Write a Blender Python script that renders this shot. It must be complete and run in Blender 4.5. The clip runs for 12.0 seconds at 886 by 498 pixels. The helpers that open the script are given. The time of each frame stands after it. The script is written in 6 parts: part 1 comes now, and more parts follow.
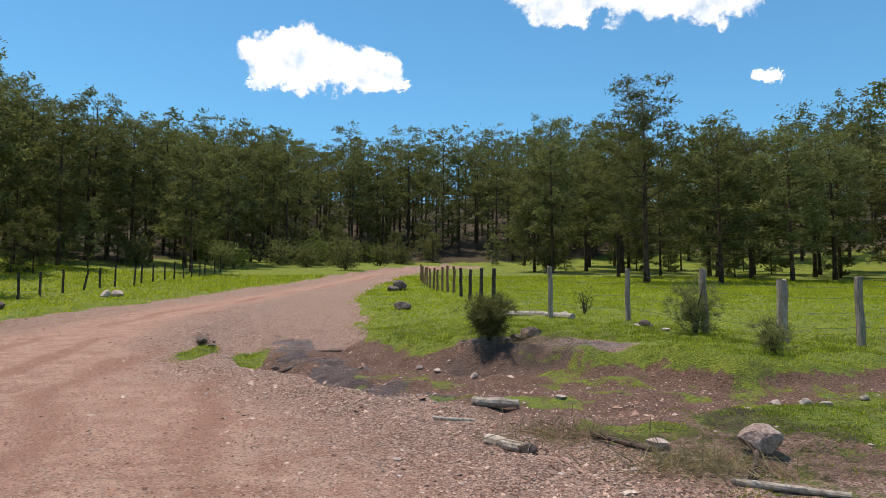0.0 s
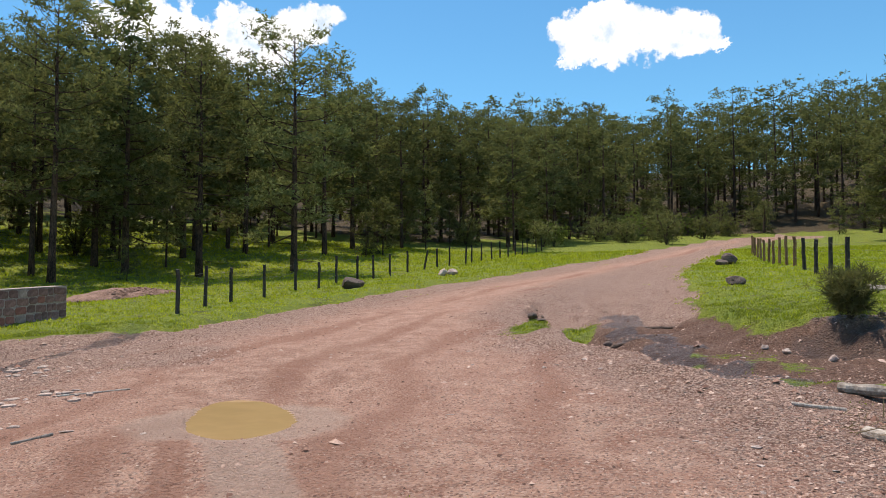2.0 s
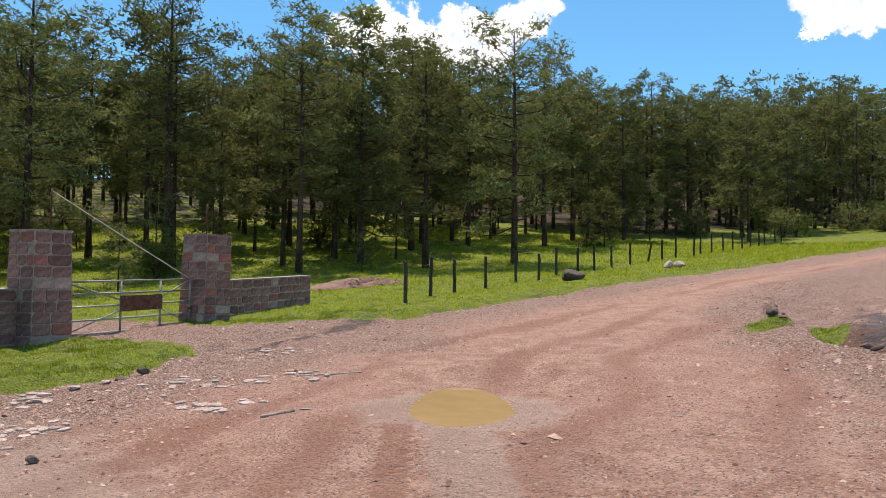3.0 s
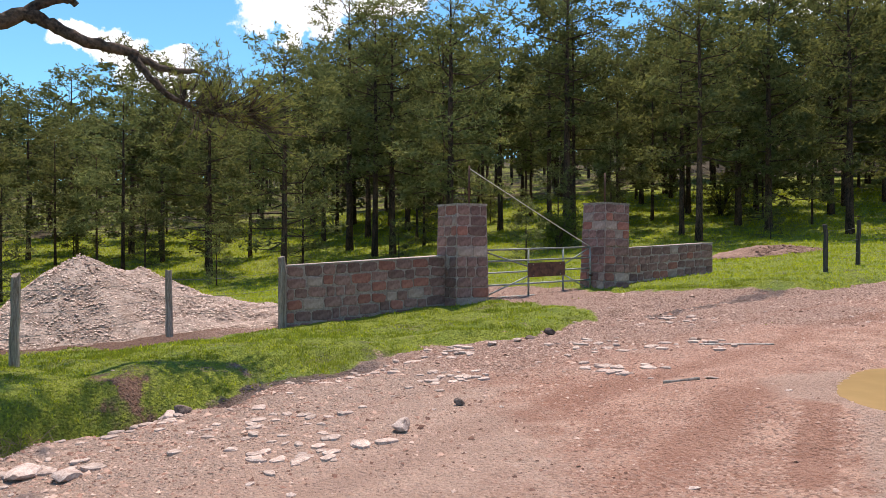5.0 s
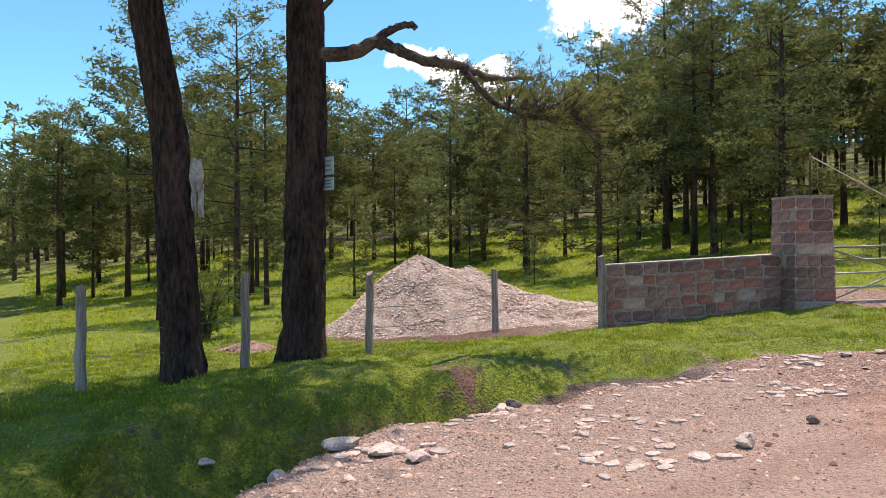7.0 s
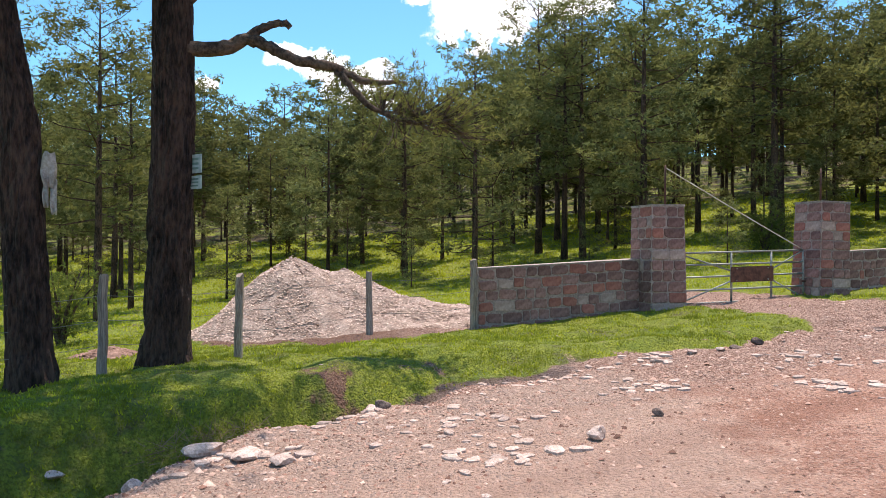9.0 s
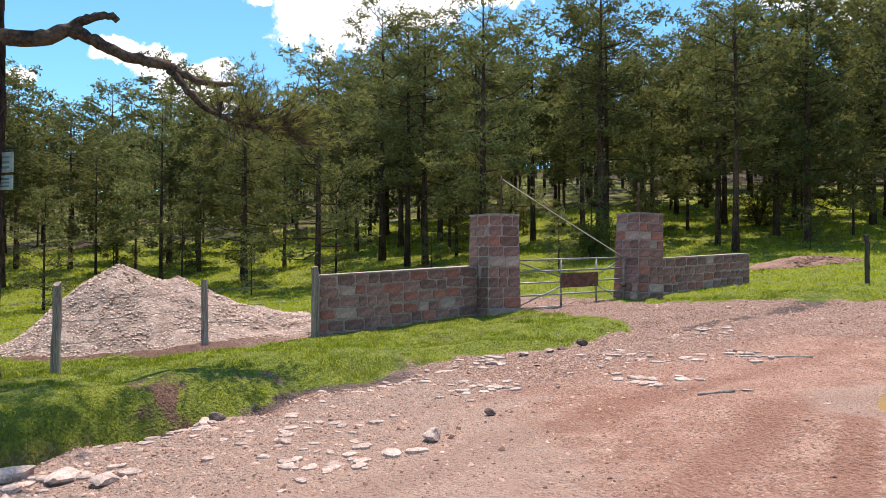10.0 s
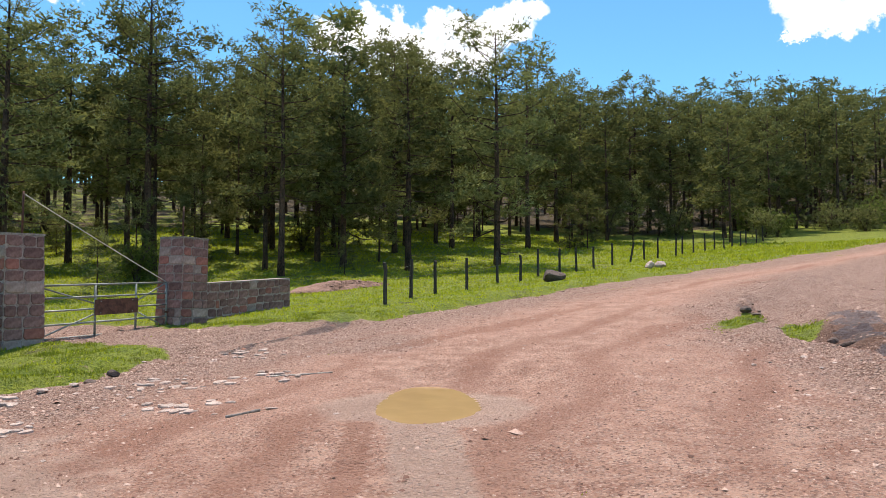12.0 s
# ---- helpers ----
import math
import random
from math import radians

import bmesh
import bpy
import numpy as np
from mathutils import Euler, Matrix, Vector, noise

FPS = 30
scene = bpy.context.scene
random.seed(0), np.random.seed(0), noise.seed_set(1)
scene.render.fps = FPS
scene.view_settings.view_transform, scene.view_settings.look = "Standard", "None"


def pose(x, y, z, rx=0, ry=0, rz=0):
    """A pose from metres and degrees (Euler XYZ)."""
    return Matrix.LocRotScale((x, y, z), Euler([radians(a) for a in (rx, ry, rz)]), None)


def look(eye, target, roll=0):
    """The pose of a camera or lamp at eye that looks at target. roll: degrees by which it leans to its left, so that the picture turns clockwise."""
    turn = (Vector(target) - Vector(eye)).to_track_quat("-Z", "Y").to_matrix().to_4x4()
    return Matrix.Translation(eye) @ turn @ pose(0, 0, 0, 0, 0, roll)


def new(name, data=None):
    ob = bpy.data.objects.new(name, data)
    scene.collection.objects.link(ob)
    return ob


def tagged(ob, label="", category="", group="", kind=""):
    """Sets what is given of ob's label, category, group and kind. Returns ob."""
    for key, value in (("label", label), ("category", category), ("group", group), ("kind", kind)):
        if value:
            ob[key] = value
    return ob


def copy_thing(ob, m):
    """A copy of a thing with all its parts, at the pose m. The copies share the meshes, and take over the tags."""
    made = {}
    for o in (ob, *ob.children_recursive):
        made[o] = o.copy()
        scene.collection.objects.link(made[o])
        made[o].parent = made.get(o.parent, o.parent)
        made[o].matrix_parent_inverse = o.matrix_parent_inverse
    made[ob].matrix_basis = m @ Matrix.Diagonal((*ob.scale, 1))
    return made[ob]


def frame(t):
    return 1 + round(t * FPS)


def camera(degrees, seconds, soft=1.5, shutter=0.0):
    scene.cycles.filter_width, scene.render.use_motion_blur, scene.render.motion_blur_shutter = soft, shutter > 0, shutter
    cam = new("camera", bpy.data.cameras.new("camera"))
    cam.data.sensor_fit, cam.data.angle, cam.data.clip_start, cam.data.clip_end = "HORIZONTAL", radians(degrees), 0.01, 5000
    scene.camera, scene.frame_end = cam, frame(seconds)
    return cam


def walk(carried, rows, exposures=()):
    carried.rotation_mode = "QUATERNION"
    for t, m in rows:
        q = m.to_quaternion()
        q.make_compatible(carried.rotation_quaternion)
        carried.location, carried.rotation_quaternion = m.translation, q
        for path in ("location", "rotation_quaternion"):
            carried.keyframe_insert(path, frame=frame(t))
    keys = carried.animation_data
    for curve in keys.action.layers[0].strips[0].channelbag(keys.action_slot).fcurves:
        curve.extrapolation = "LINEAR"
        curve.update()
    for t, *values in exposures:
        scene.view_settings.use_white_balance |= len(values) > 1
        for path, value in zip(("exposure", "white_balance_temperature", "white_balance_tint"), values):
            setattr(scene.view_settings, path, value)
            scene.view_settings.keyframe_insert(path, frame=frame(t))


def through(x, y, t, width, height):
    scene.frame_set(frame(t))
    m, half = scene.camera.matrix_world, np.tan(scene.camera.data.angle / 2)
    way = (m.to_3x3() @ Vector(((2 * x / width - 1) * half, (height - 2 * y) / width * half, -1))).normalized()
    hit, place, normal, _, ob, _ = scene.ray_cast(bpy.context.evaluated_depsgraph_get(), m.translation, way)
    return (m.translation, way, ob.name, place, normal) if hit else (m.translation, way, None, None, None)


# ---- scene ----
cam = camera(62.3, 12.0, soft=0.75)
# seconds, eye x, y, z in metres, turns in degrees
ROWS = [
    (0.0, 0.000, 0.000, 1.600, 95.08, -0.02, 0.00),
    (0.5, -0.027, 0.022, 1.599, 93.97, 0.27, 7.22),
    (1.0, -0.073, 0.103, 1.591, 93.44, 0.38, 13.31),
    (1.5, -0.125, 0.131, 1.587, 93.32, 0.37, 19.01),
    (2.0, -0.202, 0.121, 1.588, 93.28, 0.22, 24.45),
    (2.5, -0.274, 0.165, 1.588, 92.96, -0.23, 30.61),
    (2.8, -0.270, 0.210, 1.580, 92.90, -0.40, 36.00),
    (3.0, -0.275, 0.270, 1.575, 92.65, -0.40, 41.54),
    (3.5, -0.308, 0.335, 1.585, 91.98, -0.12, 53.60),
    (3.7, -0.322, 0.340, 1.580, 91.70, -0.15, 55.48),
    (5.3, -0.414, 0.336, 1.480, 90.30, 0.11, 75.93),
    (5.5, -0.426, 0.335, 1.476, 90.42, 0.18, 78.39),
    (6.0, -0.459, 0.288, 1.488, 90.59, 0.27, 84.54),
    (6.5, -0.500, 0.222, 1.498, 90.43, 0.34, 90.72),
    (6.7, -0.506, 0.215, 1.500, 90.31, 0.37, 93.09),
    (7.1, -0.514, 0.210, 1.502, 90.24, 0.34, 96.60),
    (7.5, -0.518, 0.208, 1.503, 90.20, 0.28, 97.90),
    (7.9, -0.515, 0.212, 1.504, 90.20, 0.18, 97.30),
    (8.3, -0.508, 0.222, 1.504, 90.22, 0.09, 94.59),
    (8.5, -0.491, 0.243, 1.503, 90.32, -0.07, 92.57),
    (9.0, -0.452, 0.305, 1.493, 90.48, -0.15, 86.54),
    (9.5, -0.427, 0.323, 1.498, 90.66, -0.14, 80.75),
    (10.0, -0.377, 0.345, 1.489, 91.08, -0.12, 74.45),
    (10.5, -0.314, 0.385, 1.490, 91.85, -0.23, 65.53),
    (11.0, -0.231, 0.447, 1.497, 92.29, -0.16, 56.90),
    (11.5, -0.175, 0.447, 1.508, 92.57, -0.03, 48.38),
    (12.0, -0.114, 0.402, 1.524, 92.90, 0.11, 40.54),
]
walk(cam, [(t, pose(*row)) for t, *row in ROWS], [(0.0, 0.0, 6600, 11), (1.5, 0.02, 6600, 12), (2.5, 0.12, 6650, 14), (3.7, 0.22, 6700, 16), (5.5, 0.38, 6700, 18),
    (6.7, 0.42, 6700, 18), (8.3, 0.56, 6700, 18), (9.3, 0.56, 6700, 18), (10.5, 0.42, 6700, 17), (12.0, 0.34, 6650, 14)])

# ---- sky and sun ----
SUN_TURN, SUN_HEIGHT = 62.0, 74.0          # degrees: turn left of north (+y), height over the horizon
sun_way = Vector((-math.sin(radians(SUN_TURN)) * math.cos(radians(SUN_HEIGHT)),
                  math.cos(radians(SUN_TURN)) * math.cos(radians(SUN_HEIGHT)), math.sin(radians(SUN_HEIGHT))))
sun = new("sun", bpy.data.lights.new("sun", "SUN"))
sun.data.energy, sun.data.angle, sun.data.color = 5.0, radians(0.6), (1.0, 0.915, 0.80)
sun.matrix_basis = look(sun_way * 60, (0, 0, 0))


def node(tree, kind, at=(0, 0), **values):
    n = tree.nodes.new(kind)
    for key, value in values.items():
        if key in n.inputs:
            n.inputs[key].default_value = value
    return n


def math_node(tree, op, a, b=None, clamp=False):
    n = tree.nodes.new("ShaderNodeMath")
    n.operation, n.use_clamp = op, clamp
    for i, v in enumerate((a, b)):
        if v is None:
            continue
        if isinstance(v, (int, float)):
            n.inputs[i].default_value = v
        else:
            tree.links.new(v, n.inputs[i])
    return n.outputs[0]


def vec_node(tree, op, a, b=None):
    n = tree.nodes.new("ShaderNodeVectorMath")
    n.operation = op
    for i, v in enumerate((a, b)):
        if v is None:
            continue
        if isinstance(v, (tuple, list)):
            n.inputs[i].default_value = v
        else:
            tree.links.new(v, n.inputs[i])
    return n.outputs["Value"] if op in ("DOT_PRODUCT", "LENGTH", "DISTANCE") else n.outputs["Vector"]


def map_node(tree, v, a, b, c=0.0, d=1.0, smooth=True):
    n = tree.nodes.new("ShaderNodeMapRange")
    n.interpolation_type = "SMOOTHSTEP" if smooth else "LINEAR"
    tree.links.new(v, n.inputs[0])
    for i, x in enumerate((a, b, c, d)):
        n.inputs[i + 1].default_value = x
    return n.outputs[0]


def mix_node(tree, f, a, b):
    n = tree.nodes.new("ShaderNodeMix")
    n.data_type = "RGBA"
    for i, v in ((0, f), (6, a), (7, b)):
        if isinstance(v, (int, float)):
            n.inputs[i].default_value = v
        elif isinstance(v, tuple):
            n.inputs[i].default_value = (*v, 1) if len(v) == 3 else v
        else:
            tree.links.new(v, n.inputs[i])
    return n.outputs[2]


def noise_node(tree, vector, scale, detail=4.0, rough=0.55):
    n = tree.nodes.new("ShaderNodeTexNoise")
    n.inputs["Scale"].default_value, n.inputs["Detail"].default_value, n.inputs["Roughness"].default_value = scale, detail, rough
    tree.links.new(vector, n.inputs["Vector"])
    return n.outputs["Fac"]


def make_world():
    w = bpy.data.worlds.new("sky")
    scene.world = w
    w.use_nodes = True
    t = w.node_tree
    t.nodes.clear()
    out = t.nodes.new("ShaderNodeOutputWorld")
    sky = t.nodes.new("ShaderNodeTexSky")
    sky.sky_type, sky.sun_disc = "NISHITA", False
    sky.sun_elevation, sky.sun_rotation = radians(SUN_HEIGHT), radians(-SUN_TURN)
    sky.altitude, sky.air_density, sky.dust_density, sky.ozone_density = 600, 1.15, 0.0, 0.4
    blue = t.nodes.new("ShaderNodeBackground")
    blue.inputs[1].default_value = 0.13
    tint = vec_node(t, "MULTIPLY", sky.outputs[0], (0.55, 1.02, 1.19))        # clear dry mountain air
    t.links.new(tint, blue.inputs[0])
    co = t.nodes.new("ShaderNodeTexCoord").outputs["Generated"]
    way = vec_node(t, "NORMALIZE", co)
    # fair-weather cumulus: each a puff (turn, height, half width, half height in degrees), torn at its rim by noise
    rag = t.nodes.new("ShaderNodeTexNoise")
    rag.inputs["Scale"].default_value, rag.inputs["Detail"].default_value, rag.inputs["Roughness"].default_value = 24.0, 9.0, 0.62
    t.links.new(way, rag.inputs["Vector"])
    warp = vec_node(t, "SUBTRACT", rag.outputs["Color"], (0.5, 0.5, 0.5))
    shred = t.nodes.new("ShaderNodeTexNoise")
    shred.inputs["Scale"].default_value, shred.inputs["Detail"].default_value, shred.inputs["Roughness"].default_value = 210.0, 6.0, 0.65
    t.links.new(way, shred.inputs["Vector"])
    small = vec_node(t, "SUBTRACT", shred.outputs["Color"], (0.5, 0.5, 0.5))
    total = None
    for turn, height, wide, high, seed in CLOUDS:
        a, e = radians(turn), radians(height)
        c = Vector((-math.sin(a) * math.cos(e), math.cos(a) * math.cos(e), math.sin(e)))
        right = Vector((math.cos(a), math.sin(a), 0))
        up = right.cross(c)
        d = vec_node(t, "SUBTRACT", way, tuple(c))
        sc = t.nodes.new("ShaderNodeVectorMath")
        sc.operation = "SCALE"
        sc.inputs["Scale"].default_value = 1.9 * math.sin(radians(min(wide, high * 1.6)))
        t.links.new(warp if wide > 1.5 else small, sc.inputs[0])
        d = vec_node(t, "ADD", d, sc.outputs[0])
        u = math_node(t, "DIVIDE", vec_node(t, "DOT_PRODUCT", d, tuple(right)), math.sin(radians(wide)))
        v = math_node(t, "DIVIDE", vec_node(t, "DOT_PRODUCT", d, tuple(up)), math.sin(radians(high)))
        r = math_node(t, "ADD", math_node(t, "MULTIPLY", u, u), math_node(t, "MULTIPLY", v, v))
        front = math_node(t, "GREATER_THAN", vec_node(t, "DOT_PRODUCT", way, tuple(c)), 0.3)
        m = math_node(t, "MULTIPLY", map_node(t, r, 1.25, 0.70), front)
        total = m if total is None else math_node(t, "MAXIMUM", total, m)
    fine = noise_node(t, way, 26.0, 8.0, 0.6)
    total = math_node(t, "MULTIPLY", total, map_node(t, fine, 0.22, 0.52, 0.45, 1.0), True)
    white = t.nodes.new("ShaderNodeBackground")
    tone = mix_node(t, map_node(t, fine, 0.3, 0.6), (0.86, 0.91, 0.97), (1.0, 1.0, 1.0))
    t.links.new(tone, white.inputs[0])
    white.inputs[1].default_value = 1.12
    mix = t.nodes.new("ShaderNodeMixShader")
    t.links.new(total, mix.inputs[0])
    t.links.new(blue.outputs[0], mix.inputs[1])
    t.links.new(white.outputs[0], mix.inputs[2])
    t.links.new(mix.outputs[0], out.inputs[0])


CLOUDS = [(12.2, 19.3, 3.4, 2.2, 1), (8.4, 18.9, 3.4, 1.7, 2), (5.2, 18.6, 2.0, 1.3, 3), (14.4, 17.3, 1.0, 0.5, 3), (3.5, 17.7, 0.8, 0.45, 3),
          (-11.5, 24.0, 5.5, 2.2, 4), (-18.5, 23.6, 6.5, 2.7, 4), (-24.7, 16.8, 0.75, 0.45, 5), (-23.8, 17.0, 0.45, 0.4, 5),
          (45.8, 18.6, 4.2, 2.4, 6), (40.4, 18.4, 4.2, 2.2, 7), (36.2, 19.5, 2.6, 1.4, 8), (34.0, 20.8, 1.7, 0.9, 8),
          (82.6, 18.7, 4.6, 2.9, 9), (78.2, 19.6, 5.0, 2.7, 10), (71.5, 21.8, 6.5, 2.3, 11), (85.5, 20.8, 5.0, 2.2, 11),
          (98.6, 14.8, 1.9, 1.0, 12), (96.0, 14.1, 1.9, 1.2, 13), (94.0, 12.6, 2.3, 1.3, 14), (91.7, 13.7, 1.6, 0.9, 15), (91.3, 12.0, 1.6, 0.9, 15), (104.6, 12.5, 1.0, 0.5, 15),
          (150.0, 30.0, 14.0, 5.0, 16), (-75.0, 35.0, 16.0, 6.0, 17), (-130.0, 28.0, 14.0, 5.0, 18), (-45.0, 38.0, 10.0, 4.0, 19)]
make_world()


# ---- materials ----
def material(name):
    m = bpy.data.materials.new(name)
    m.use_nodes = True
    t = m.node_tree
    b = t.nodes["Principled BSDF"]
    b.inputs["Specular IOR Level"].default_value = 0.3
    return m, t, b, t.nodes.new("ShaderNodeTexCoord").outputs["Object"]


def bump(t, b, height, strength, distance=0.02):
    n = t.nodes.new("ShaderNodeBump")
    n.inputs["Strength"].default_value, n.inputs["Distance"].default_value = strength, distance
    t.links.new(height, n.inputs["Height"])
    t.links.new(n.outputs[0], b.inputs["Normal"])


def speckled(name, dark, light, scale=20.0, rough=0.85, relief=0.5, metal=0.0, vary=0.25, stretch=None, distance=0.01):
    """A surface of two colours mixed by noise at two scales, with relief, a little different on each object and piece."""
    m, t, b, co = material(name)
    if stretch:
        s = t.nodes.new("ShaderNodeMapping")
        s.inputs["Scale"].default_value = stretch
        t.links.new(co, s.inputs[0])
        co = s.outputs[0]
    fine, coarse = noise_node(t, co, scale, 6.0, 0.65), noise_node(t, co, scale * 0.16, 3.0)
    f = math_node(t, "ADD", math_node(t, "MULTIPLY", fine, 0.6), math_node(t, "MULTIPLY", coarse, 0.4))
    c = mix_node(t, map_node(t, f, 0.36, 0.64), dark, light)
    rand = math_node(t, "ADD", math_node(t, "MULTIPLY", t.nodes.new("ShaderNodeObjectInfo").outputs["Random"], 0.6),
                     math_node(t, "MULTIPLY", t.nodes.new("ShaderNodeNewGeometry").outputs["Random Per Island"], 0.4))
    hsv = t.nodes.new("ShaderNodeHueSaturation")
    t.links.new(c, hsv.inputs["Color"])
    t.links.new(map_node(t, rand, 0.15, 0.85, 1 - vary, 1 + vary, False), hsv.inputs["Value"])
    t.links.new(hsv.outputs[0], b.inputs["Base Color"])
    b.inputs["Roughness"].default_value, b.inputs["Metallic"].default_value = rough, metal
    bump(t, b, fine, relief, distance)
    return m


def leaf_material(name, dark, light, through=0.35, vary=0.3):
    m = bpy.data.materials.new(name)
    m.use_nodes = True
    t = m.node_tree
    t.nodes.clear()
    out = t.nodes.new("ShaderNodeOutputMaterial")
    island = t.nodes.new("ShaderNodeNewGeometry").outputs["Random Per Island"]
    own = t.nodes.new("ShaderNodeObjectInfo").outputs["Random"]
    tone = t.nodes.new("ShaderNodeAttribute")
    tone.attribute_name = "tone"
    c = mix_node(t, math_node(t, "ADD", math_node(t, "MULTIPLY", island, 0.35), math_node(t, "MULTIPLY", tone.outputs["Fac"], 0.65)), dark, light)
    hsv = t.nodes.new("ShaderNodeHueSaturation")
    t.links.new(c, hsv.inputs["Color"])
    t.links.new(map_node(t, own, 0, 1, 1 - vary, 1 + vary, False), hsv.inputs["Value"])
    t.links.new(map_node(t, own, 0, 1, 0.485, 0.512, False), hsv.inputs["Hue"])
    d, g = t.nodes.new("ShaderNodeBsdfDiffuse"), t.nodes.new("ShaderNodeBsdfTranslucent")
    t.links.new(hsv.outputs[0], d.inputs[0])
    warm = mix_node(t, 0.5, hsv.outputs[0], (light[0] * 1.2, light[1] * 1.28, light[2] * 0.75))
    t.links.new(warm, g.inputs[0])
    mix = t.nodes.new("ShaderNodeMixShader")
    mix.inputs[0].default_value = through
    t.links.new(d.outputs[0], mix.inputs[1])
    t.links.new(g.outputs[0], mix.inputs[2])
    t.links.new(mix.outputs[0], out.inputs[0])
    return m


def ground_material():
    """Packed red earth, pale grit, mud and turf, told apart by the ground's own zones (attributes grass, grit, wet)."""
    m, t, b, co = material("ground_earth")

    def zone(name):
        n = t.nodes.new("ShaderNodeAttribute")
        n.attribute_name = name
        return n.outputs["Fac"]
    big, mid, fine = noise_node(t, co, 0.35, 4.0), noise_node(t, co, 2.6, 5.0, 0.6), noise_node(t, co, 28.0, 5.0, 0.7)
    tiny = noise_node(t, co, 95.0, 3.0, 0.7)
    earth = mix_node(t, map_node(t, mid, 0.35, 0.65), (0.375, 0.185, 0.121), (0.61, 0.365, 0.260))
    earth = mix_node(t, map_node(t, big, 0.35, 0.7, 0, 0.55), earth, (0.52, 0.275, 0.192))
    earth = mix_node(t, map_node(t, fine, 0.42, 0.72, 0, 0.4), earth, (0.54, 0.40, 0.32))
    cells = t.nodes.new("ShaderNodeTexVoronoi")
    cells.inputs["Scale"].default_value = 34.0
    t.links.new(co, cells.inputs["Vector"])
    chip = mix_node(t, map_node(t, cells.outputs["Distance"], 0.1, 0.45), (0.58, 0.405, 0.315), (0.20, 0.110, 0.076))
    chip = mix_node(t, map_node(t, mid, 0.3, 0.7, 0.1, 0.6), chip, (0.35, 0.220, 0.165))
    shards = t.nodes.new("ShaderNodeTexVoronoi")
    shards.inputs["Scale"].default_value = 52.0
    t.links.new(co, shards.inputs["Vector"])
    pick = t.nodes.new("ShaderNodeSeparateColor")
    t.links.new(shards.outputs["Color"], pick.inputs[0])
    shard = mix_node(t, map_node(t, pick.outputs[0], 0.1, 0.95), (0.150, 0.068, 0.048), (0.70, 0.49, 0.38))
    chip = mix_node(t, 0.55, chip, shard)
    earth = mix_node(t, math_node(t, "MULTIPLY", map_node(t, pick.outputs[1], 0.40, 0.80), 0.55), earth, shard)
    lumps = t.nodes.new("ShaderNodeTexVoronoi")
    lumps.inputs["Scale"].default_value = 33.0
    t.links.new(co, lumps.inputs["Vector"])
    own = t.nodes.new("ShaderNodeSeparateColor")
    t.links.new(lumps.outputs["Color"], own.inputs[0])
    lump = mix_node(t, own.outputs[0], (0.12, 0.055, 0.038), (0.58, 0.41, 0.32))
    some = math_node(t, "MULTIPLY", map_node(t, own.outputs[1], 0.62, 0.72), map_node(t, lumps.outputs["Distance"], 0.42, 0.30))
    earth = mix_node(t, math_node(t, "MULTIPLY", some, map_node(t, mid, 0.35, 0.6, 0.15, 0.75)), earth, lump)
    chip = mix_node(t, math_node(t, "MULTIPLY", some, 0.85), chip, lump)
    grit = math_node(t, "ADD", zone("grit"), math_node(t, "MULTIPLY", math_node(t, "SUBTRACT", mid, 0.5), 0.9))
    c = mix_node(t, map_node(t, grit, 0.1, 1.0), earth, chip)
    big_cells = t.nodes.new("ShaderNodeTexVoronoi")
    big_cells.inputs["Scale"].default_value = 15.0
    t.links.new(co, big_cells.inputs["Vector"])
    pebble = math_node(t, "MULTIPLY", map_node(t, big_cells.outputs["Distance"], 0.30, 0.18), map_node(t, math_node(t, "ADD", grit, mid), 0.7, 1.3))
    c = mix_node(t, math_node(t, "MULTIPLY", pebble, 0.55), c, mix_node(t, map_node(t, tiny, 0.3, 0.7), (0.22, 0.135, 0.105), (0.60, 0.47, 0.39)))
    c = mix_node(t, math_node(t, "MULTIPLY", map_node(t, math_node(t, "ADD", zone("track"), math_node(t, "MULTIPLY", math_node(t, "SUBTRACT", mid, 0.5), 1.2)), 0.35, 0.9), 0.6), c, (0.315, 0.146, 0.093))
    c = mix_node(t, math_node(t, "MULTIPLY", map_node(t, math_node(t, "ADD", zone("silt"), math_node(t, "MULTIPLY", math_node(t, "SUBTRACT", mid, 0.5), 0.9)), 0.35, 0.9), 0.55), c, (0.50, 0.365, 0.285))
    mud = map_node(t, math_node(t, "ADD", zone("mud"), math_node(t, "MULTIPLY", math_node(t, "SUBTRACT", mid, 0.5), 0.9)), 0.25, 0.8)
    c = mix_node(t, math_node(t, "MULTIPLY", mud, 0.78), c, mix_node(t, map_node(t, fine, 0.35, 0.68), (0.070, 0.033, 0.021), (0.215, 0.112, 0.070)))
    wet = map_node(t, math_node(t, "ADD", zone("wet"), math_node(t, "MULTIPLY", math_node(t, "SUBTRACT", mid, 0.5), 0.8)), 0.35, 0.7)
    c = mix_node(t, math_node(t, "MULTIPLY", wet, 0.6), c, (0.085, 0.06, 0.048))
    turf = mix_node(t, map_node(t, fine, 0.35, 0.65), (0.130, 0.158, 0.020), (0.295, 0.330, 0.034))
    turf = mix_node(t, map_node(t, mid, 0.4, 0.68, 0, 0.6), turf, (0.13, 0.20, 0.024))
    turf = mix_node(t, map_node(t, noise_node(t, co, 1.3, 6.0, 0.75), 0.52, 0.70, 0, 0.8), turf, (0.125, 0.092, 0.05))
    litter = mix_node(t, map_node(t, fine, 0.35, 0.65), (0.042, 0.030, 0.017), (0.110, 0.080, 0.040))
